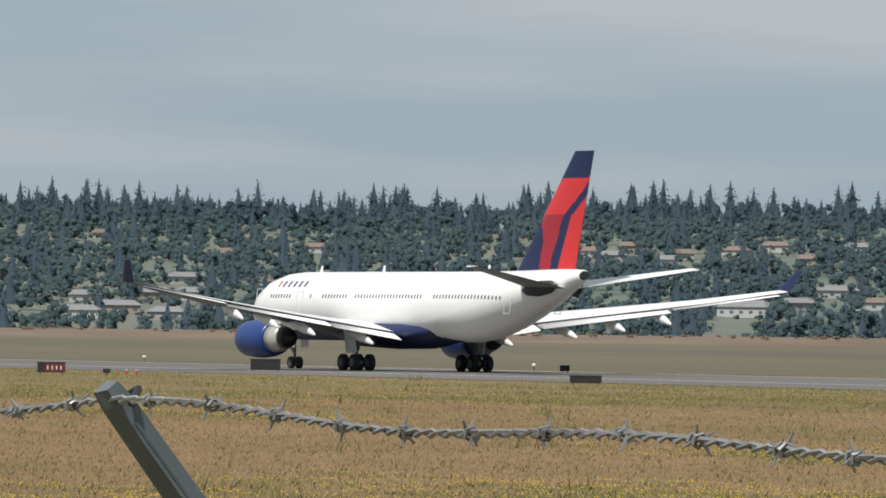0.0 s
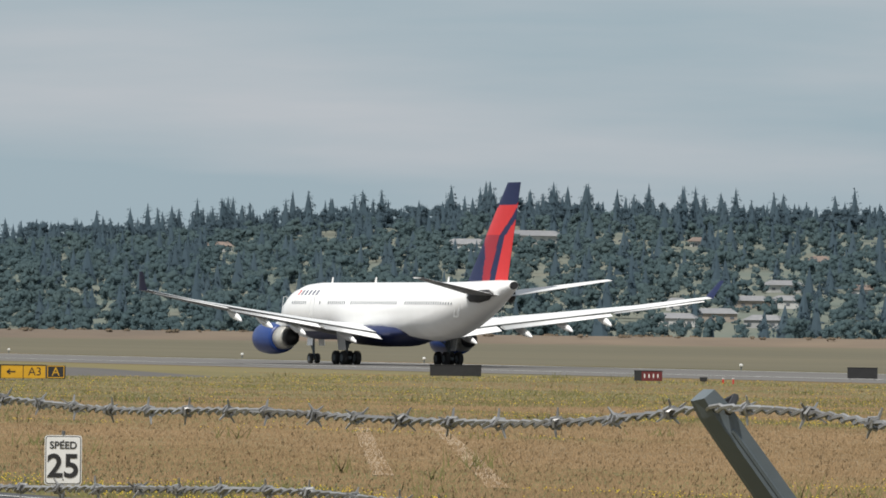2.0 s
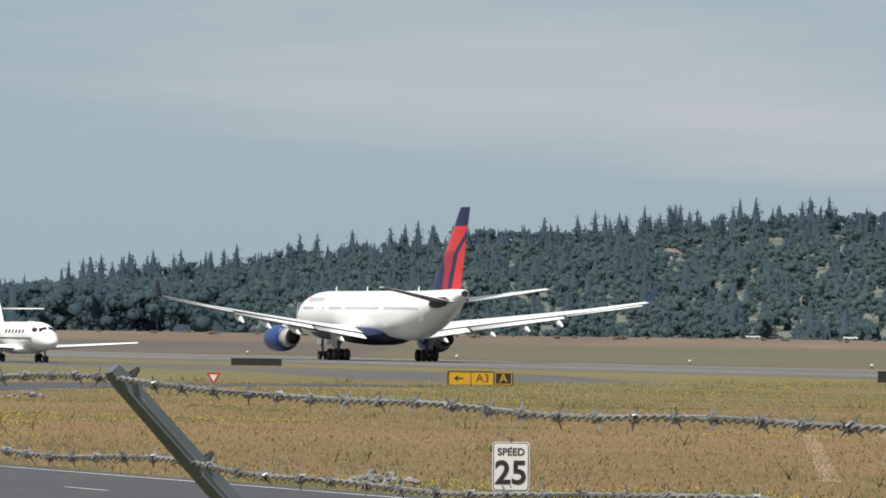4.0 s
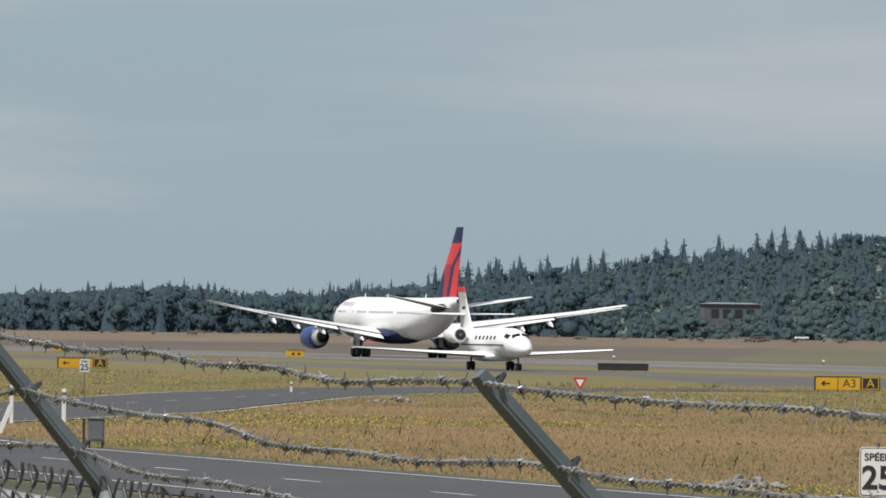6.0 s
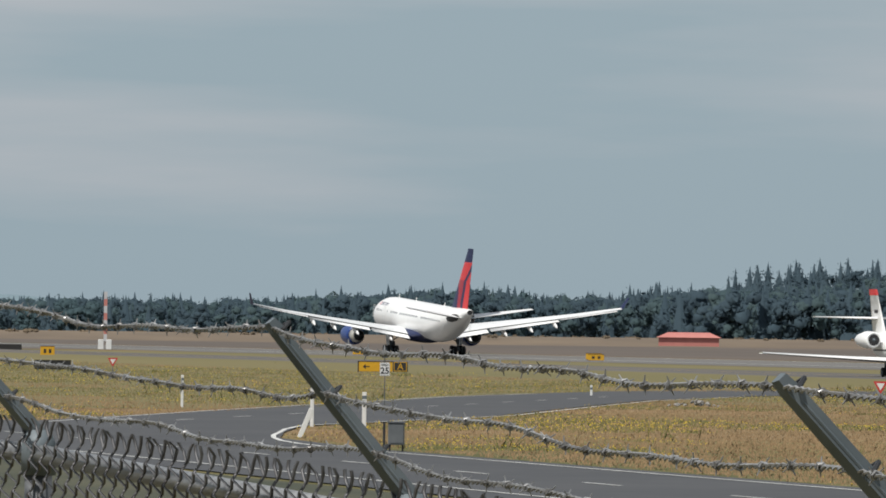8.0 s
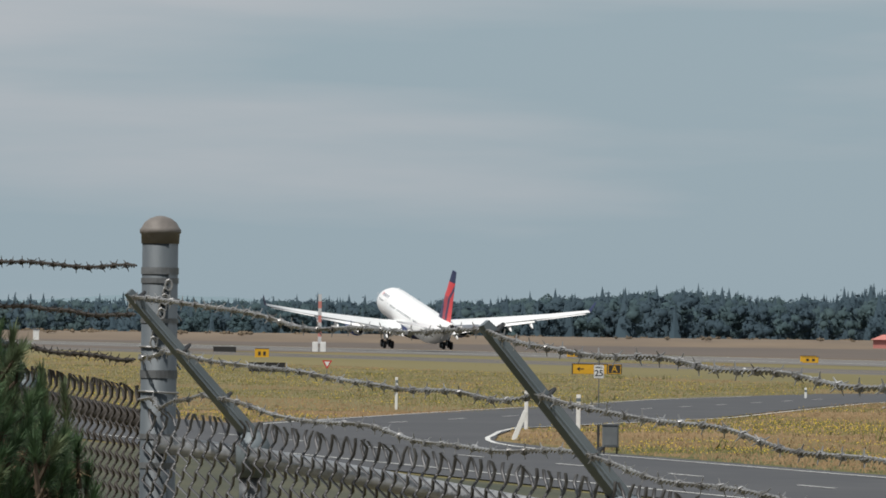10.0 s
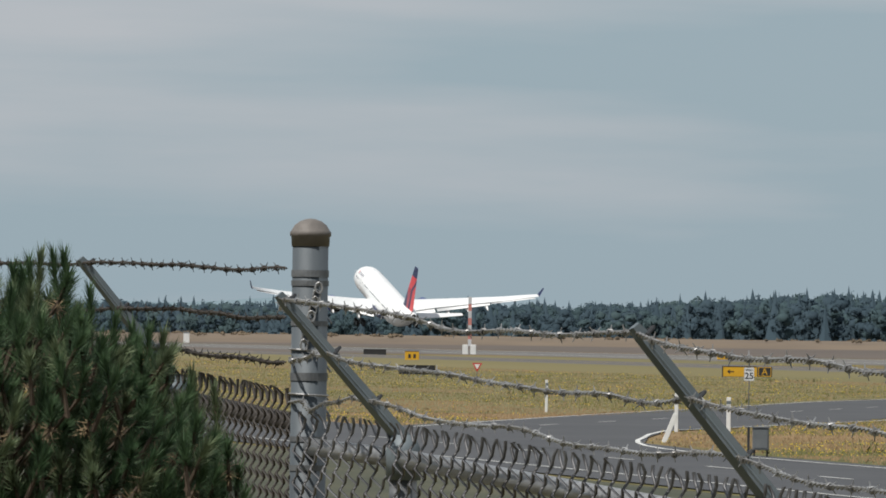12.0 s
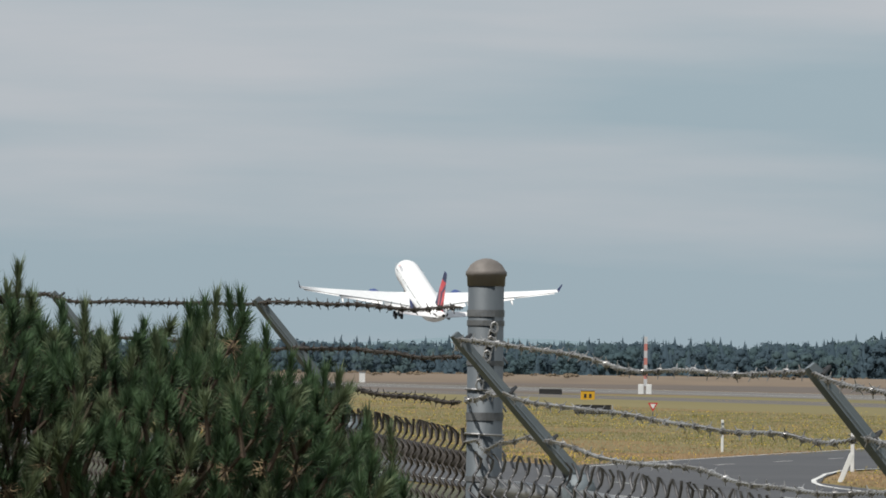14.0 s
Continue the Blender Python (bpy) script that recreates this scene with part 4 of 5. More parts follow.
def build_fence():
    rng = random.Random(11)
    fence = thing("fence", pose(0, 0, 0), "galvanised chain-link fence topped with barbed wire on slanted arms", "fence")
    bases = []
    for t, slant in zip(TIPS, ARMS):
        tip = Vector(t)
        base = tip + slant
        bases.append(base)
        g = bank(base.x, base.y) - 0.15
        bm = bmesh.new()
        add_tube(bm, [(base.x, base.y, g), (base.x, base.y, base.z - 0.01)], 0.0302, 16)
        part("post", bm, M_GALV_OLD, fence, "round galvanised line post", smooth=True)
        # pressed-steel arm: a channel with a folded lower edge, wider at its foot
        ax = slant.normalized()
        nz = Vector((ax.z * -1, 0, ax.x))
        bm = bmesh.new()
        ring = []
        for k, (f, w) in enumerate(((-0.03, 0.018), (0.02, 0.024), (0.5, 0.027), (1.06, 0.033))):
            c = tip + slant * f
            yy = 0.013 + 0.006 * f
            ring.append([bm.verts.new(c + nz * u * w * 0.5 + Vector((0, v * yy, 0))) for u, v in ((1, -1), (1, 1), (-0.6, 1), (-1, 0.9), (-1, 0.3), (-0.5, -1))])
        for r0, r1 in zip(ring, ring[1:]):
            for k in range(6):
                bm.faces.new((r0[k], r0[(k + 1) % 6], r1[(k + 1) % 6], r1[k]))
        bm.faces.new(ring[0][::-1])
        bm.faces.new(ring[-1])
        bmesh.ops.recalc_face_normals(bm, faces=bm.faces)
        arm = part("arm", bm, M_GALV, fence, "grey slanted barbed-wire arm")
        for f in ARM_AT:
            bm = bmesh.new()
            c = tip + slant * f + nz * 0.014
            add_tube(bm, [c - nz * 0.01 - Vector((0, 0.022, 0)), c + nz * 0.012, c - nz * 0.01 + Vector((0, 0.022, 0))], 0.004, 6)
            part("wire_clip", bm, M_DARK, arm)
        # ridge pressed along the arm
        bm = bmesh.new()
        add_tube(bm, [tip + slant * 0.08 - Vector((0, 0.013, 0)), tip + slant * 0.95 - Vector((0, 0.018, 0))], 0.0028, 6)
        part("pressed_rib", bm, M_GALV, arm)
        # cup that joins arm and post
        bm = bmesh.new()
        add_tube(bm, [(base.x, base.y, base.z - 0.085), (base.x, base.y, base.z - 0.02), (base.x, base.y, base.z + 0.012)], [0.038, 0.038, 0.026], 16)
        part("post_cap", bm, M_GALV, fence, smooth=True)
    # terminal post with dome cap and bands
    g = bank(T_POST.x, T_POST.y) - 0.2
    tz = 3.565
    bm = bmesh.new()
    add_tube(bm, [(T_POST.x, T_POST.y, g), (T_POST.x, T_POST.y, tz)], 0.0405, 28)
    post = part("terminal_post", bm, M_POST, fence, "thick weathered terminal post", smooth=True)
    bm = bmesh.new()
    prof = [(-0.022, 0.0425), (0.0, 0.0435), (0.002, 0.0465), (0.010, 0.0465), (0.014, 0.043), (0.026, 0.036), (0.035, 0.024), (0.040, 0.010), (0.041, 0.001)]
    add_tube(bm, [(T_POST.x, T_POST.y, tz + z) for z, _ in prof], [r for _, r in prof], 28)
    part("dome_cap", bm, mat("tarnished_cap", (0.12, 0.108, 0.098), (0.18, 0.162, 0.148), 20, 0.65, 0.15, 0.3), post, "tarnished brown-grey dome cap", smooth=True)
    for dz, hh in [(a, 0.6 * b) for a, b in ((-0.083, 0.026), (-0.105, 0.02), (-0.195, 0.018), (-0.315, 0.03), (-0.455, 0.02), (-0.52, 0.022), (-0.62, 0.025), (-0.9, 0.025))]:
        bm = bmesh.new()
        add_tube(bm, [(T_POST.x, T_POST.y, tz + dz - hh / 2), (T_POST.x, T_POST.y, tz + dz + hh / 2)], 0.0424, 28)
        part("tension_band", bm, M_GALV_OLD, post)
    # rails and mesh, span by span; a step up at the terminal post
    ends = []
    for i in range(len(bases) - 1):
        if i == 4:
            zt = bases[4].z + 0.012
            ends.append((bases[4], Vector((T_POST.x, T_POST.y, zt)), 0))
            ends.append((Vector((T_POST.x, T_POST.y, bases[5].z - 0.04)), bases[5], 1))
        else:
            ends.append((bases[i], bases[i + 1], 1 if i > 4 else 0))
    for a, b, far in ends:
        bm = bmesh.new()
        add_tube(bm, [a + Vector((0.0, 0, -0.04)), b + Vector((0.0, 0, -0.04))], 0.0211, 14)
        part("top_rail", bm, M_RAIL if not far else M_RUST, fence, "pale galvanised top rail" if not far else "rust-dulled top rail", smooth=True)
        o = Vector((-0.036, 0, -0.005))
        chain_link(a + o, b + o, 1.1 if a.y < 8 else 2.1, fence, M_RUST if far else M_MESH, rng)
    # barbed strands
    for i in range(len(TIPS) - 1):
        for k, f in enumerate(ARM_AT):
            off = Vector((-0.010, 0, 0.006))
            a, b = Vector(TIPS[i]) + ARMS[i] * f + off, Vector(TIPS[i + 1]) + ARMS[i + 1] * f + off
            if i == 4:
                # up to the terminal post, then on from its far side
                p = Vector((T_POST.x - 0.043, T_POST.y, (3.458, 3.348, 3.247)[k]))
                bm = bmesh.new()
                twisted_strand(bm, a, p + Vector((0, 0, -0.055)), 0.005, rng)
                part("barbed_strand", bm, M_WIRE, fence, "bright barbed wire")
                bm = bmesh.new()
                twisted_strand(bm, p + Vector((-0.01, 0.02, 0.035)), b, 0.0, rng, True)
                part("barbed_strand", bm, M_RUST, fence, "dark rusted barbed wire")
                continue
            bm = bmesh.new()
            twisted_strand(bm, a, b, (0.02, 0.022, 0.022)[k] * ((0.6, (1.25, 0.45, 0.6)[k], 1.0, 0.9)[i] if i < 4 else 0.5), rng)
            part("barbed_strand", bm, M_WIRE if i < 4 else M_RUST, fence, "bright barbed wire" if i < 4 else "dark rusted barbed wire")
    # wire ends wound round the terminal post
    for zt in (3.41, 3.30, 3.20):
        bm = bmesh.new()
        pts = [Vector((T_POST.x + 0.0445 * math.cos(q), T_POST.y + 0.0445 * math.sin(q), zt + 0.006 * math.sin(q * 0.7) + 0.0022 * q)) for q in [0.35 * j for j in range(22)]]
        pts.append(pts[-1] + Vector((0.03, -0.03, -0.05)))
        add_tube(bm, pts, 0.0024, 5)
        part("tie_wire", bm, M_WIRE, post, "wire ends wound round the post")
    # tie chain hanging on the terminal post
    bm = bmesh.new()
    for k in range(9):
        c = Vector((T_POST.x + 0.012 - 0.004 * k, T_POST.y - 0.047, tz - 0.115 - 0.016 * k))
        pts = [c + Vector((0.008 * math.cos(q), 0.004 * (k % 2), 0.012 * math.sin(q))) for q in [6.283 * j / 8 for j in range(9)]]
        add_tube(bm, pts, 0.0025, 5)
    part("tie_chain", bm, M_WIRE, post, "short galvanised chain round the post")
    return fence


build_fence()


# ---- the pine ----
CROWN = [(0.2, 3.40), (0.7, 3.52), (1.30, 3.52), (1.40, 3.50), (1.47, 3.44), (1.56, 3.38), (1.70, 3.40), (1.76, 3.43), (1.82, 3.45), (1.88, 3.34), (2.00, 3.31), (2.06, 3.22), (2.11, 3.12), (2.17, 2.95), (2.26, 2.5)]


LEADERS = [(1.445, 3.524), (1.425, 3.486), (1.566, 3.457), (1.623, 3.43), (1.674, 3.425), (1.756, 3.455), (1.772, 3.445), (1.828, 3.479), (1.849, 3.481), (1.974, 3.35), (2.005, 3.346), (2.031, 3.338), (1.943, 3.365), (1.896, 3.416), (2.084, 3.27), (2.126, 3.24), (1.525, 3.454)]


def crown_top(x):
    for (a, z0), (b, z1) in zip(CROWN, CROWN[1:]):
        if a <= x <= b:
            return z0 + (z1 - z0) * (x - a) / (b - a)
    return 2.4


def build_pine():
    rng = random.Random(23)
    tree = thing("pine_shrub", pose(1.3, 13.2, bank(1.3, 13.2) - 0.1), "bushy dark green pine with upright needle tufts before the fence", "pine tree")
    org = tree.matrix_basis.translation
    bm = bmesh.new()
    add_tube(bm, [(0, 0, 0), (0.03, 0.02, 0.8), (0.0, 0.05, 1.6), (0.05, 0.0, 2.3)], [0.09, 0.075, 0.05, 0.02], 10)
    part("trunk", bm, M_BARK, tree, "brown furrowed trunk", smooth=True)
    # leaders that stand above the rest, then the body of the crown
    tips = [(x, 13.15, z, 0.0) for x, z in LEADERS]
    tries = 0
    while len(tips) < 3300 and tries < 40000:
        tries += 1
        x, y = rng.uniform(0.35, 2.24), rng.uniform(12.45, 13.7)
        r = ((y - 13.2) / 0.85) ** 2
        top = crown_top(x) + 0.028 - 0.22 * r + 0.02 * math.sin(x * 31) * math.sin(y * 17)
        depth = rng.random() ** 1.2 * 1.1
        z = top - depth
        front = 13.2 - 0.75 * math.sqrt(max(0.02, 1 - 0.25 * (0.7 - depth) ** 2))
        if depth > 0.14 and y > front + 0.5:
            continue
        if any(abs(x - a) < 0.024 and abs(y - b) < 0.045 and abs(z - c) < 0.03 for a, b, c, _ in tips):
            continue
        tips.append((x, y, z, depth))
    bm = bmesh.new()
    vs, fs, idx = [], [], []

    def needle(p, n, rad, ln, kind):
        sd = n.cross(rad).normalized() * 0.0019
        base = len(vs)
        vs.extend([p - sd, p + sd, p + n * ln])
        fs.append((base, base + 1, base + 2))
        idx.append(kind)

    for x, y, z, depth in tips:
        # one upright shoot: a twig clad in short stiff needles, a dry brown whorl at its foot
        tip = Vector((x, y, z)) - org
        upright = depth < 0.04 and abs(y - 13.2) < 0.2
        out = Vector((0, -0.1, 1)) if upright else Vector(((x - 1.5) * 0.35, -0.42, 0.75))
        spread = 0.16 if upright else 0.42
        d = (out.normalized() + Vector((rng.uniform(-spread, spread), rng.uniform(-spread, spread), rng.uniform(-spread, spread)))).normalized()
        L = rng.uniform(0.08, 0.13) if upright else rng.uniform(0.03, 0.06)
        foot = tip - d * L
        if rng.random() < 0.12:
            hub = Vector((0, 0.1, max(0.4, min(2.0, foot.z - rng.uniform(0.2, 0.6)))))
            add_tube(bm, [hub, hub.lerp(foot, 0.6) - Vector((0, 0, 0.06)), foot, tip - d * 0.02], [0.007, 0.0045, 0.0035, 0.0025], 5, False)
        else:
            add_tube(bm, [foot - d * 0.05, tip - d * 0.02], [0.005, 0.003], 5, False)
        young = 1 if depth < 0.5 and rng.random() < 0.3 else 0
        u = d.orthogonal().normalized()
        w = d.cross(u)
        count = int(1300 * L) + 55
        for k in range(count):
            q = (k + 0.5) / count
            a = k * 2.4 + rng.uniform(-0.3, 0.3)
            rad = u * math.cos(a) + w * math.sin(a)
            n = (d * (0.45 + 0.95 * q) + rad * (0.95 - 0.4 * q)).normalized()
            needle(foot + d * L * q, n, rad, rng.uniform(0.026, 0.042), young)
        if rng.random() < 0.16:
            for k in range(26):
                a = k * 2.4
                rad = u * math.cos(a) + w * math.sin(a)
                n = (rad + d * rng.uniform(-0.5, 0.3)).normalized()
                needle(foot - d * rng.uniform(0.0, 0.03), n, rad, rng.uniform(0.02, 0.034), 2)
    tagged(part("branchwork", bm, M_BARK, tree, "thin brown twigs"), kind="stuff")
    o = mesh_ob("needles", vs, fs, [M_PINE, M_PINE_TIP, M_PINE_DRY], tree, "dense dark and pale green needles", idx=idx)
    tagged(o, kind="stuff")


build_pine()


# ---- signs, posts and markers on the field ----
def facing(p, turn=0.0):
    """A pose at p whose -y side looks at the viewing spot, turned by some degrees."""
    return pose(p[0], p[1], p[2] if len(p) > 2 else 0.0, 0, 0, -math.degrees(math.atan2(p[0], p[1])) + turn)


def lettering(text, size, material, parent, x, y, z, name="lettering", bold=0.0):
    cu = bpy.data.curves.new(name, "FONT")
    cu.body, cu.size, cu.extrude, cu.align_x, cu.align_y, cu.offset = text, size, 0.004, "CENTER", "CENTER", bold
    tmp = bpy.data.objects.new("tmp", cu)
    scene.collection.objects.link(tmp)
    me = bpy.data.meshes.new_from_object(tmp.evaluated_get(bpy.context.evaluated_depsgraph_get()))
    bpy.data.objects.remove(tmp)
    me.materials.clear()
    me.materials.append(material)
    o = new(name, me)
    o.parent = parent
    o.matrix_basis = pose(x, y, z, 90)
    return o


def box_part(name, size, at, material, parent, label="", bevel=0.0, rot=(0, 0, 0)):
    bm = bmesh.new()
    add_box(bm, size, Matrix(), bevel)
    o = part(name, bm, material, parent, label)
    o.matrix_basis = pose(*at, *rot)
    return o


def sign_box(p, w, h, material, label, name="airfield_sign", legs=True, turn=0.0, group="airfield sign boxes"):
    s = thing(name, facing(p, turn), label, "airfield sign", group)
    z0 = 0.16
    box_part("panel", (w, 0.22, h - z0), (0, 0, z0 + (h - z0) / 2), material, s, bevel=0.025)
    box_part("frame", (w + 0.06, 0.26, 0.05), (0, 0, h), M_BLACK, s)
    n = max(2, int(w / 1.2) + 1)
    for i in range(n):
        x = -w / 2 + 0.2 + (w - 0.4) * i / (n - 1)
        box_part("leg", (0.06, 0.06, z0 + 0.1), (x, 0, (z0 - 0.1) / 2), M_GALV, s)
    return s


def arrow(parent, x, z, s):
    bm = bmesh.new()
    add_box(bm, (s, 0.008, s * 0.16), pose(0.06 * s, 0, 0))
    for a in (38, -38):
        add_box(bm, (s * 0.5, 0.008, s * 0.16), pose(-s * 0.29, 0, 0.14 * s * (1 if a < 0 else -1), 0, a))
    o = part("arrow", bm, M_BLACK, parent, "black arrow pointing sideways")
    o.matrix_basis = pose(x, -0.118, z)


def direction_sign(p, text):
    s = sign_box(p, 2.75, 0.98, M_SIGNY, "yellow taxiway direction sign with black location panel", turn=0)
    s.location = Vector(s.location) + s.matrix_basis.to_3x3() @ Vector((-0.6, 0, 0))
    box_part("location_panel", (1.2, 0.22, 0.82), (2.0, 0, 0.57), M_BLACK, s, "black panel with yellow border", 0.025)
    for dx, dz, a, b in ((0, 0.36, 1.04, 0.05), (0, -0.34, 1.04, 0.05), (-0.5, 0, 0.05, 0.74), (0.5, 0, 0.05, 0.74)):
        box_part("border", (a, 0.01, b), (2.0 + dx, -0.113, 0.57 + dz), M_SIGNY, s)
    box_part("end_frame", (0.08, 0.26, 0.9), (-1.41, 0, 0.55), M_BLACK, s)
    box_part("divider", (0.04, 0.24, 0.86), (0.0 if len(text) > 1 else 0.4, -0.002, 0.56), M_BLACK, s)
    arrow(s, -0.75, 0.56, 0.5)
    if len(text) > 1:
        lettering(text, 0.72, M_BLACK, s, 0.72, -0.114, 0.56)
    lettering("A", 0.74, M_SIGNY, s, 2.0, -0.114, 0.57)
    return s


direction_sign((149.4, 426.6, 0.0), "A3")
direction_sign((137.2, 578.7, 0.0), "")
for p, w, h in (((203.5, 489), 3.7, 0.95), ((245.2, 508), 2.3, 0.98), ((201.3, 636.5), 4.6, 0.78), ((186.3, 1012), 3.2, 1.0), ((106.6, 560.8), 2.8, 0.85)):
    sign_box(p, w, h, M_BLACK, "black back of an airfield sign box")
sign_box((218.5, 406.4), 2.0, 0.62, M_BLACK, "low black back of an airfield sign box")
sign_box((281.5, 527.2), 0.8, 0.62, M_BLACK, "small black distance marker box")
for p, w, h in (((238, 888.3), 2.0, 0.9), ((247, 923), 2.1, 0.95), ((237, 1014), 2.0, 0.95), ((154.5, 816), 1.6, 1.3), ((251, 1072), 1.9, 0.9)):
    s = sign_box(p, w, h, M_SIGNY, "yellow airfield direction sign")
    for i in range(2):
        box_part("writing_bar", (w * 0.18, 0.01, h * 0.35), (-w * 0.18 + i * w * 0.36, -0.115, h * 0.58), M_BLACK, s)
s = sign_box((204.5, 457.2), 1.9, 0.85, mat("dark_maroon_sign", (0.10, 0.012, 0.014), (0.13, 0.016, 0.018), 3, 0.6), "dark red runway sign with white marks")
box_part("dark_panel", (0.5, 0.23, 0.66), (-0.71, -0.002, 0.5), M_BLACK, s)
for i in range(4):
    box_part("writing_bar", (0.08, 0.01, 0.26), (-0.25 + 0.3 * i, -0.115, 0.5), M_SIGNW, s)
sign_box((209, 458), 0.5, 0.42, M_BLACK, "small black light housing")
for dx in (1.2, 1.9):
    s = thing("marker_post", facing((209 + dx * 0.9, 457.6 - dx * 0.4)), "short red marker post in the grass", "marker post", "red marker posts")
    box_part("post", (0.12, 0.12, 0.4), (0, 0, 0.15), M_SIGNR, s, bevel=0.02)
    box_part("cap", (0.14, 0.14, 0.06), (0, 0, 0.38), M_SIGNW, s)


def rounded_plate(w, h, r, d):
    bm = bmesh.new()
    vs = []
    for cx, cz, a0 in ((w / 2 - r, h / 2 - r, 0), (-w / 2 + r, h / 2 - r, 90), (-w / 2 + r, -h / 2 + r, 180), (w / 2 - r, -h / 2 + r, 270)):
        for k in range(5):
            a = radians(a0 + 22.5 * k)
            vs.append(bm.verts.new((cx + r * math.cos(a), 0, cz + r * math.sin(a))))
    f = bm.faces.new(vs)
    e = bmesh.ops.extrude_face_region(bm, geom=[f])
    bmesh.ops.translate(bm, verts=[v for v in e["geom"] if isinstance(v, bmesh.types.BMVert)], vec=(0, d, 0))
    bmesh.ops.recalc_face_normals(bm, faces=bm.faces)
    return bm


def speed_sign(p, z):
    s = thing("speed_limit_sign", facing((p[0], p[1], 0)), "white speed limit sign on a steel post", "road sign", "speed limit signs")
    plate = part("plate", rounded_plate(0.457, 0.61, 0.04, 0.004), M_SIGNW, s, "white rounded sign plate")
    plate.matrix_basis = pose(0, 0, z)
    bm = rounded_plate(0.435, 0.588, 0.036, 0.002)
    b = part("border", bm, M_BLACK, s, "thin black border")
    b.matrix_basis = pose(0, -0.003, z)
    b = part("face", rounded_plate(0.415, 0.568, 0.03, 0.002), M_SIGNW, s)
    b.matrix_basis = pose(0, -0.006, z)
    lettering("SPEED", 0.124, M_BLACK, s, 0, -0.008, z + 0.18, bold=0.002)
    lettering("25", 0.40, M_BLACK, s, 0, -0.008, z - 0.085, bold=0.009)
    bm = bmesh.new()
    add_tube(bm, [(0, 0.02, -0.2), (0, 0.02, z + 0.36)], 0.022, 8)
    part("post", bm, M_GALV_OLD, s)
    for dz in (0.24, -0.24):
        bm = bmesh.new()
        add_tube(bm, [(0, -0.012, z + dz), (0, 0, z + dz)], 0.009, 8)
        part("bolt", bm, M_DARK, s)
    return s


speed_sign((30.2, 85.07), 1.715)
speed_sign((76.9, 324.0), 1.68)


def yield_sign(p, z):
    s = thing("yield_sign", facing((p[0], p[1], 0)), "small white triangle yield sign with red border", "road sign", "yield signs")
    for k, (r, m, nm) in enumerate(((0.44, M_SIGNR, "border"), (0.25, M_SIGNW, "face"))):
        bm = bmesh.new()
        c = bmesh.ops.create_cone(bm, cap_ends=True, segments=3, radius1=r, radius2=r, depth=0.01, matrix=pose(0, 0, 0, 90))
        o = part(nm, bm, m, s)
        o.matrix_basis = pose(0, -0.012 * k, z)
        zs = sorted(v.co.z for v in o.data.vertices)
        if abs(zs[0]) < abs(zs[-1]):
            o.matrix_basis = pose(0, -0.012 * k, z, 0, 180)
    bm = bmesh.new()
    add_tube(bm, [(0, 0.03, -0.1), (0, 0.03, z + 0.1)], 0.03, 8)
    part("post", bm, M_GALV, s)


yield_sign((113.2, 365.3), 0.9)
yield_sign((107.4, 540.9), 0.95)


def marker(p, h, w=0.1, lean=0.0, label="slim white delineator post by the road"):
    s = thing("delineator_post", facing((p[0], p[1], 0)), label, "post", "white road posts")
    bm = bmesh.new()
    add_box(bm, (w, 0.05, h + 0.1), pose(0, 0, h / 2 - 0.05, 0, lean), 0.012)
    part("post", bm, M_SIGNW, s)
    if not lean:
        box_part("band", (w + 0.006, 0.056, 0.12), (0, 0, h - 0.18), M_GALV, s)


marker((58.5, 249.5), 1.25, 0.15)
marker((57.2, 252.0), 1.6, 0.13)
marker((64.7, 310.4), 1.4, 0.12)
marker((103.6, 387.6), 0.6, 0.13)
marker((51.2, 226.5), 0.95, 0.16, 22, "white plank leaning over beside the kerb line")
# grey cabinet near the fork
s = thing("utility_cabinet", facing((47.6, 199.5)), "weathered grey metal utility cabinet by the road", "cabinet")
M_CAB = mat("grey_cabinet_paint", (0.09, 0.10, 0.105), (0.13, 0.14, 0.145), 4, 0.6)
box_part("body", (0.46, 0.35, 0.62), (0.1, 0, 0.52), M_CAB, s, bevel=0.02)
box_part("lid", (0.5, 0.4, 0.04), (0.1, 0, 0.85), M_GALV_OLD, s)
box_part("door", (0.38, 0.012, 0.5), (0.1, -0.18, 0.52), M_CAB, s)
for x in (-0.08, 0.28):
    box_part("leg", (0.05, 0.05, 0.3), (x, 0, 0.08), M_DARK, s)
box_part("conduit", (0.07, 0.07, 0.85), (-0.24, 0, 0.42), M_DARK, s)
# red and white mast
M_SHED = mat("faded_red_metal", (0.42, 0.15, 0.13), (0.48, 0.19, 0.16), 0.4, 0.7)
M_HUT = mat("faded_white_metal", (0.5, 0.5, 0.5), (0.44, 0.44, 0.45), 0.4, 0.7)
s = thing("antenna_mast", facing((232, 1175)), "slim red and white banded mast on a white base", "mast")
for i in range(7):
    box_part("mast_section", (0.55, 0.55, 1.15), (0, 0, 1.9 + 1.15 * i), M_SHED if i % 2 else M_HUT, s)
for x in (-0.7, 0.6):
    box_part("equipment_box", (0.9, 1.0, 1.7), (x, 0, 0.75), M_SIGNW, s, bevel=0.05)
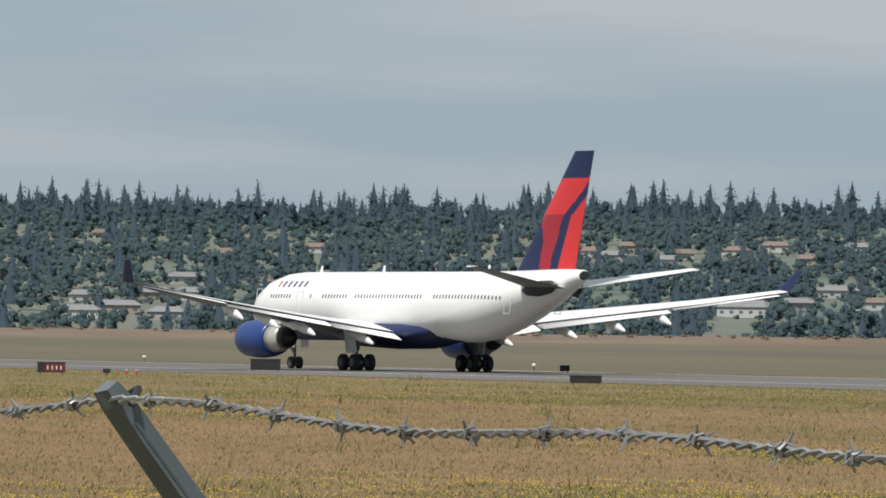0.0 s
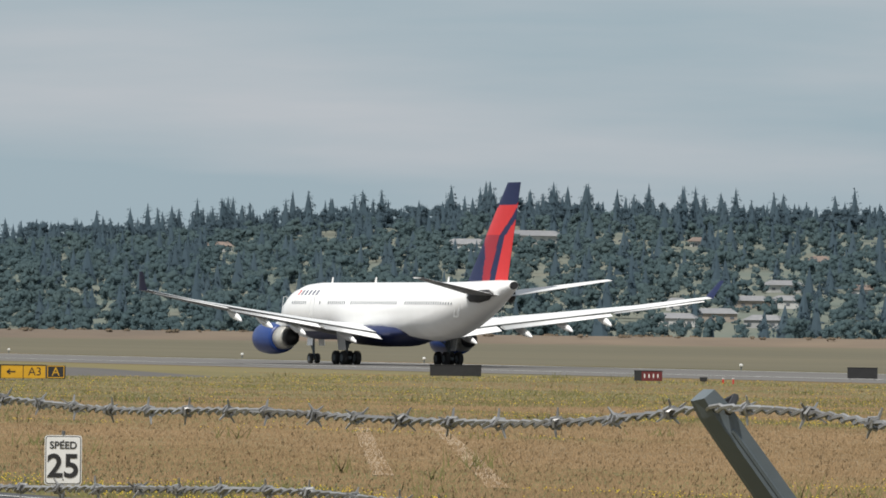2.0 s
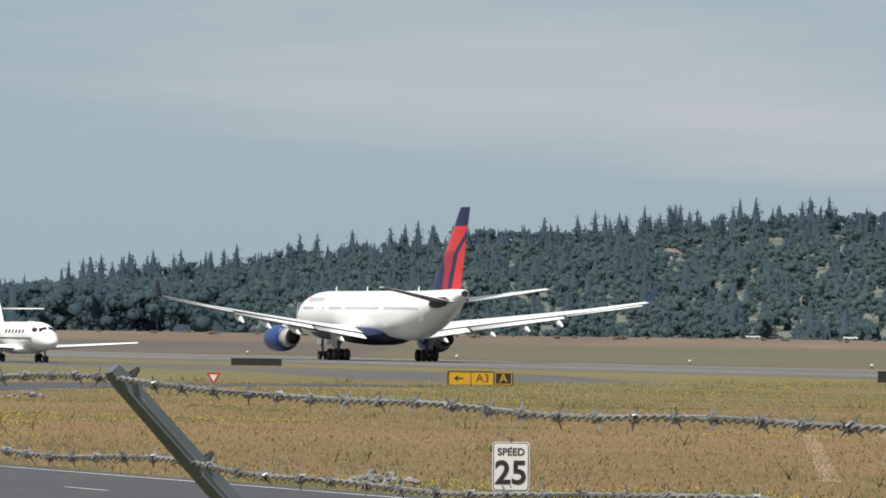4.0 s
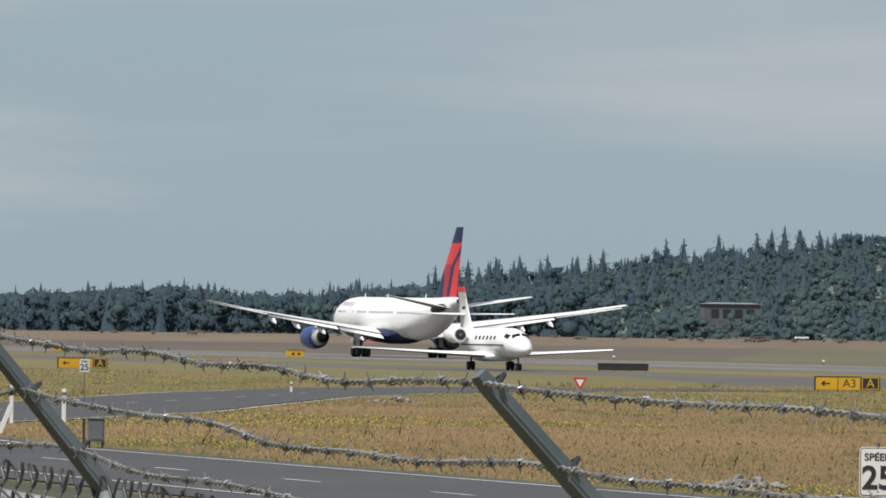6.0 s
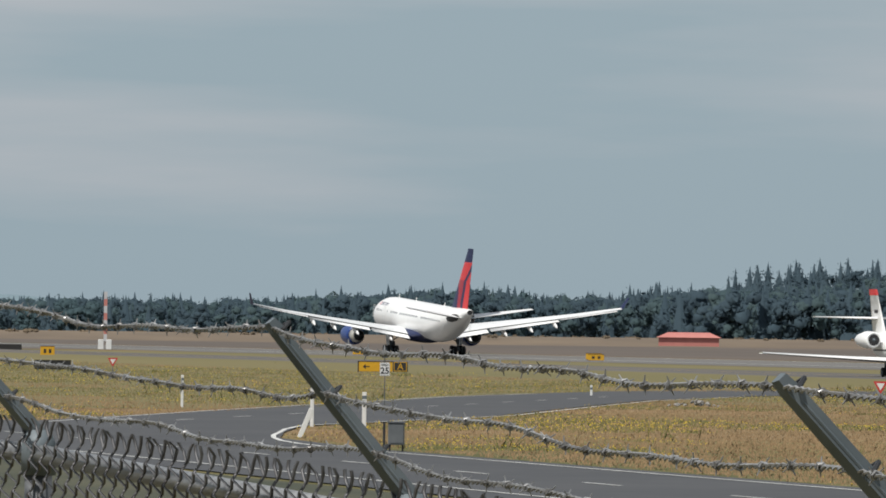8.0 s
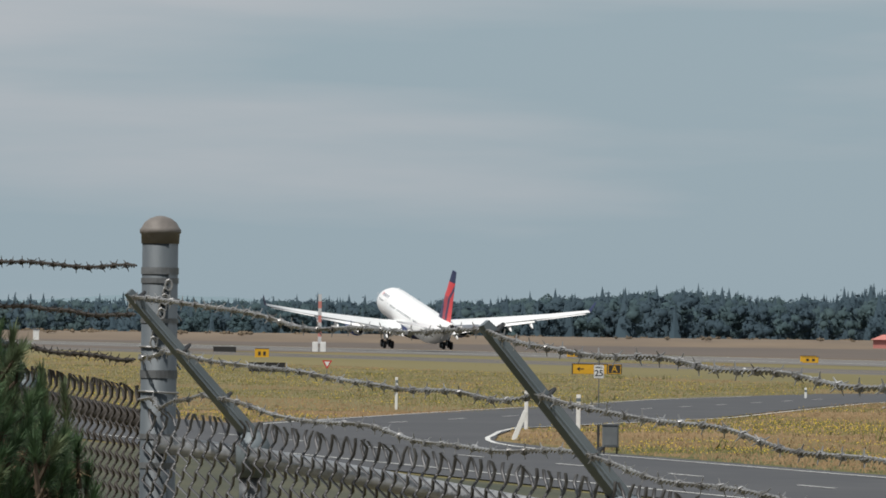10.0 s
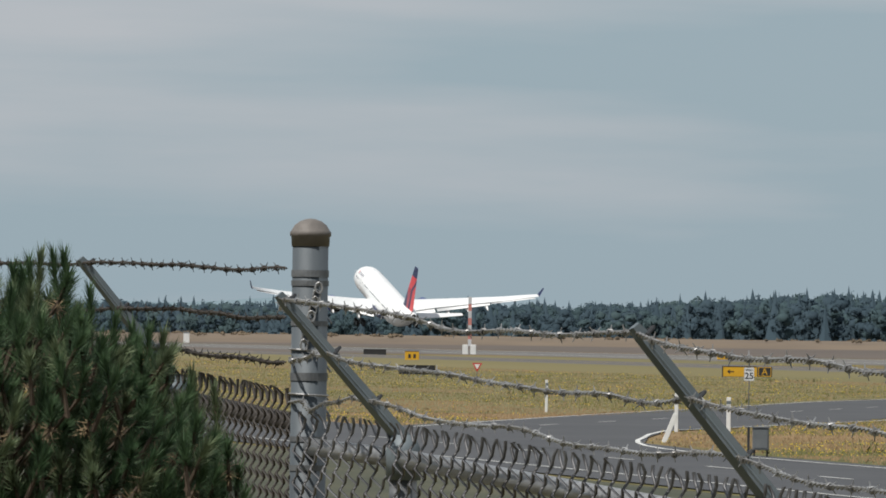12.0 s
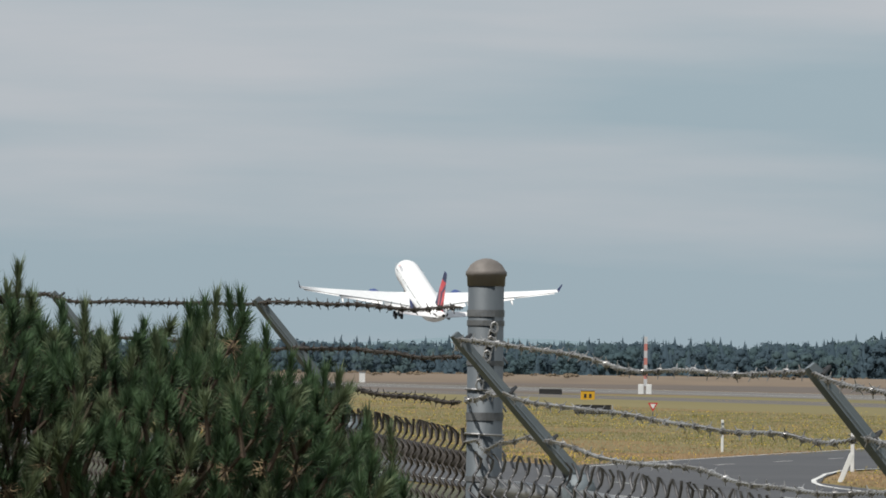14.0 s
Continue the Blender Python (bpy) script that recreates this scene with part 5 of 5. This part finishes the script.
# rubble heaps beside the road
for c, n, sp in (((51.3, 153), 34, 0.95), ((95.5, 338), 26, 1.2)):
    rng = random.Random(int(c[1]))
    s = thing("rubble_heap", facing((*c, 0)), "low heap of broken grey stones in the grass", "rubble")
    for k in range(n):
        bm = bmesh.new()
        bmesh.ops.create_icosphere(bm, subdivisions=1, radius=1)
        for v in bm.verts:
            v.co *= rng.uniform(0.7, 1.15)
        o = part("stone", bm, M_ROCK, s)
        x = rng.gauss(0, sp * 0.42)
        r = rng.uniform(0.06, 0.17)
        o.matrix_basis = pose(x, rng.uniform(-0.6, 0.6) * 2.5, 0.02 + max(0, 0.24 - abs(x) * 0.2) * rng.random(), rng.uniform(0, 90), rng.uniform(0, 30), rng.uniform(0, 360)) @ Matrix.Diagonal((r * 1.3, r, r * 0.6, 1))


# ---- far buildings and houses ----
def house(az, dist, w, d, h, m_wall, m_roof, turn, label, z=None, roof_h=None, name="house"):
    z = hill_z(az, dist) if z is None else z
    p = polar(az, dist, z - 0.6)
    s = thing(name, facing(p, turn), label, "house" if name == "house" else "building")
    box_part("wall", (w, d, h + 0.6), (0, 0, (h + 0.6) / 2), m_wall, s)
    rh = roof_h or h * 0.75
    o = 0.7
    vs = [(-w / 2 - o, -d / 2 - o, h + 0.5), (w / 2 + o, -d / 2 - o, h + 0.5), (w / 2 + o, d / 2 + o, h + 0.5), (-w / 2 - o, d / 2 + o, h + 0.5), (-w / 2 + d * 0.3, 0, h + 0.5 + rh), (w / 2 - d * 0.3, 0, h + 0.5 + rh)]
    mesh_ob("roof", vs, [(0, 1, 5, 4), (2, 3, 4, 5), (1, 2, 5), (3, 0, 4), (3, 2, 1, 0)], m_roof, s)
    n = 0 if name == "shed" else max(2, int(w / 4))
    for i in range(n):
        box_part("window", (1.5, 0.1, 1.0), (-w / 2 + w * (i + 0.5) / n, -d / 2 - 0.03, h * 0.6), M_CABIN, s)
    return s


M_HW = mat("white_house_wall", (0.46, 0.46, 0.45), (0.40, 0.40, 0.39), 0.3, 0.8)
M_HG = mat("grey_house_wall", (0.24, 0.245, 0.25), (0.30, 0.30, 0.30), 0.3, 0.8)
M_HB = mat("tan_house_wall", (0.26, 0.225, 0.19), (0.32, 0.27, 0.23), 0.3, 0.8)
# roof colours are paled and greyed to include the haze over the hill
M_RB = mat("hazed_brown_shingle_roof", (0.16, 0.125, 0.105), (0.20, 0.155, 0.135), 0.5, 0.9)
M_RG = mat("hazed_grey_shingle_roof", (0.17, 0.175, 0.185), (0.225, 0.225, 0.23), 0.5, 0.9)


rng = random.Random(8)
for k, (az, el, w) in enumerate(HOUSES):
    d = dist_for(az, el)
    wall, nm = ((M_HW, "white"), (M_HG, "grey"), (M_HB, "tan"))[(0 if k % 2 else rng.randint(0, 2))]
    roof, rn = ((M_RB, "brown"), (M_RG, "grey"))[rng.randint(0, 1)]
    house(az, d, w, w * 0.5, 2.7 if w < 20 else 3.6, wall, roof, rng.uniform(-30, 30), "%s hillside house with a %s hipped roof" % (nm, rn), z=hill_z(az, d) + 0.3)
house(15.72, 2130, 17.5, 9, 2.0, M_SHED, M_SHED, 0, "long low red-roofed shed beyond the runway", z=1.0, roof_h=1.5, name="shed")
b = house(18.38, 2720, 21, 10, 14.5, mat("dull_concrete", (0.085, 0.095, 0.10), (0.12, 0.13, 0.135), 0.3, 0.9), M_RG, 10, "grey concrete building half hidden by trees", z=1.0, roof_h=0.6, name="office_building")
for i in range(4):
    box_part("opening", (2.8, 0.3, 3.0), (-6.6 + 4.4 * i, -5.05, 11.6), M_DARK, b)
for az, w in ((8.63, 2.4), (8.31, 0.0), (8.96, 1.6)):
    if w:
        s = thing("white_hut", facing(polar(az, 2000, 0)), "small white equipment hut on the far field", "hut")
        box_part("wall", (w, 2, 2.9), (0, 0, 1.4), M_SIGNW, s)
        box_part("roof", (w + 0.3, 2.3, 0.15), (0, 0, 2.92), M_GALV, s)
# slender lights and stakes along the runway
for k, (x, y) in enumerate([(300.6, 786), (296, 640), (296, 720), (296, 560), (296, 500), (298, 860), (296, 940), (145.1, 562.3), (160.2, 620.1)]):
    s = thing("edge_light", facing((x, y)), "small white runway edge light on a stake", "light", "runway edge lights")
    bm = bmesh.new()
    add_tube(bm, [(0, 0, -0.05), (0, 0, 0.35)], 0.06, 8)
    part("stake", bm, M_GALV, s)
    bm = bmesh.new()
    add_tube(bm, [(0, 0, 0.35), (0, 0, 0.42), (0, 0, 0.56), (0, 0, 0.62)], [0.1, 0.18, 0.16, 0.05], 10)
    part("lamp_head", bm, M_SIGNW, s)


# ---- cars on the levee road ----
def car(az, label, paint):
    s = thing("car", facing(polar(az, 2236, 2.66)), label, "car", "cars on the levee road")
    bm = bmesh.new()
    add_box(bm, (4.4, 1.75, 0.62), pose(0, 0, 0.62), 0.14)
    part("body", bm, paint, s)
    vs = [(-1.5, -0.8, 0.9), (1.0, -0.8, 0.9), (1.0, 0.8, 0.9), (-1.5, 0.8, 0.9), (-1.1, -0.66, 1.45), (0.4, -0.66, 1.45), (0.4, 0.66, 1.45), (-1.1, 0.66, 1.45)]
    mesh_ob("cabin", vs, [(0, 1, 5, 4), (1, 2, 6, 5), (2, 3, 7, 6), (3, 0, 4, 7), (4, 5, 6, 7)], [M_GLASS, paint], s, "dark glazed cabin", idx=[0, 0, 0, 0, 1])
    for x in (-1.35, 1.35):
        for y in (-0.8, 0.8):
            wheel(s, (x, y, 0.33), 0.33, 0.2)
    return s


M_CARD = mat("dark_car_paint", (0.05, 0.055, 0.06), (0.07, 0.07, 0.075), 2, 0.3)
CARS = [(car(18.28, "white car driving along the levee", M_CARW), 18.28, 3.0, 0.22), (car(17.94, "dark car driving along the levee", M_CARD), 17.94, 3.0, 0.22),
        (car(22.43, "white car driving along the levee", M_CARW), 22.43, 3.0, -0.25), (car(21.97, "white car driving along the levee", M_CARW), 21.97, 1.5, -0.22), (car(21.05, "dark car driving along the levee", M_CARD), 21.05, 1.5, 0.22)]


# ---- grass and weeds ----
def on_road(x, y):
    if 35.2 < x < 48.8 and y < 720:
        return True
    for a, b in zip(range(len(BR_NEAR) - 1), range(1, len(BR_NEAR))):
        y0, y1 = BR_NEAR[a][1], BR_NEAR[b][1]
        if min(y0, y1) - 4 <= y <= max(y0, y1) + 8:
            t = (y - y0) / (y1 - y0) if y1 != y0 else 0
            xn = BR_NEAR[a][0] + (BR_NEAR[b][0] - BR_NEAR[a][0]) * t
            xf = BR_FAR[a][0] + (BR_FAR[b][0] - BR_FAR[a][0]) * t
            if xf - 4.5 < x < xn + 0.4:
                return True
    return x > 229 or (157 < x < 181 and y > 470)


def build_grass():
    rng = random.Random(31)
    sets = {"dry": ([], []), "green": ([], []), "flower": ([], [])}
    made = 0
    while made < 88000:
        az = rng.uniform(7.0, 31.5)
        u = rng.random()
        dist = 62 * ((900 if az < 14.5 else 560) / 62) ** u
        p = polar(az, dist)
        if on_road(p.x, p.y) or p.x < 36:
            continue
        # flowering green by the runway, bleached straw before it, mixed growth by the fence
        lie = 0.30 if 330 < dist < 620 else (-0.2 if 170 < dist <= 330 else 0.02)
        if az < 18 and 150 < dist < 330:
            lie = 0.08
        lie += 0.25 if dist > 300 and p.x < 137 and az < 15 else 0
        green = lie + noise.noise(Vector((p.x * 0.055, p.y * 0.02, 4.0))) + 0.4 * noise.noise(Vector((p.x * 0.3, p.y * 0.1, 9.0)))
        kind = "green" if green > 0.17 and rng.random() < 0.65 else "dry"
        vs, fs = sets[kind]
        h = rng.uniform(0.04, 0.11) * (1.5 if rng.random() < 0.05 else 1) * (1.15 if kind == "green" else 1)
        if rng.random() < 0.0015:
            h, kind = rng.uniform(0.35, 0.6), "green"
            vs, fs = sets["green"]
        spread = 0.14 + dist * 0.0009
        z0 = bank(p.x, p.y)
        for k in range(12 if h > 0.3 else 5):
            bx, by = p.x + rng.gauss(0, spread), p.y + rng.gauss(0, spread)
            w = 0.010 + dist * 0.00006
            lean = rng.gauss(0, 0.5) * h
            base = len(vs)
            vs += [(bx - w, by, z0 - 0.02), (bx + w, by, z0 - 0.02), (bx + lean, by + rng.gauss(0, 0.3) * h, z0 + h * rng.uniform(0.7, 1.1))]
            fs.append((base, base + 1, base + 2))
        if green > 0.08 and rng.random() < (0.34 if dist < 300 else 0.13):
            vs, fs = sets["flower"]
            for k in range(2):
                c = Vector((p.x + rng.gauss(0, spread), p.y + rng.gauss(0, spread), z0 + h * rng.uniform(0.8, 1.2)))
                r = 0.010 + dist * 0.00004
                base = len(vs)
                vs += [(c.x - r, c.y, c.z), (c.x, c.y - r, c.z - r * 0.5), (c.x + r, c.y, c.z), (c.x, c.y + r * 0.3, c.z + r)]
                fs += [(base, base + 1, base + 3), (base + 1, base + 2, base + 3)]
        made += 1
    for name, key, m, label in (("dry_grass", "dry", M_DRY, "straw-coloured dry grass blades"), ("green_weeds", "green", M_GREEN, "olive green weeds among the dry grass"), ("yellow_flowers", "flower", M_FLOWER, "tiny yellow wild flowers in the grass")):
        o = mesh_ob(name, *sets[key], m, smooth=True)
        # a sward is lit as one surface: its blades share an upward normal
        o.data.normals_split_custom_set_from_vertices(np.tile(np.array([-0.12, -0.3, 0.95], dtype=np.float32), (len(o.data.vertices), 1)))
        tagged(o, label, {"dry": "grass", "green": "weeds", "flower": "flowers"}[key], kind="stuff")


build_grass()


# ---- what moves ----
def motions():
    """The airliner rolls, lifts its nose and climbs; the small jet taxis towards the viewer."""
    rows = [(0.0, 528.6, 0, 0, 0), (1.5, 626.5, 0, 0, 0), (3.0, 729.4, 0, 0, 0), (4.0, 801.2, 0, 0, 0), (6.5, 987.2, 0, 0.6, 0), (7.5, 1065.4, 0, 1.7, 0.1),
            (8.5, 1146.0, 0.03, 3.6, -0.1), (9.7, 1246, 0.35, 6.9, 0.3), (11.0, 1358.9, 1.9, 9.7, 0.7), (12.5, 1491.2, 6.74, 12.0, 0.7), (14.0, 1619.5, 15.1, 14.4, 0.0)]
    walk(airliner, [(t, pose(268.6, y, z, b, -p, 90)) for t, y, z, p, b in rows])
    # the wings droop on the ground and bend up as they take the weight
    flex = [(0.0, -0.9), (4.0, -0.4), (6.5, 0.5), (7.5, 0.95), (8.5, 1.3), (11.0, 2.7), (14.0, 3.2)]
    for w, s in WINGS:
        walk(w, [(t, pose(0, s * 2.8, 3.2, s * f)) for t, f in flex])
    walk(business_jet, [(t, pose(168.0, 558.0 - 15.4 * (t - 6.5), 0.425, 0, 0, -90)) for t in (0.0, 4.0, 6.5, 7.5, 8.5)] + [(10.0, pose(168.0, 512.0, 0.425, 0, 0, -90)), (14.0, pose(168.0, 508.0, 0.425, 0, 0, -90))])
    for c, az, t0, rate in CARS:
        walk(c, [(t, facing(polar(az + rate * (t - t0), 2236, 2.66))) for t in (0.0, 7.0, 14.0)])


motions()
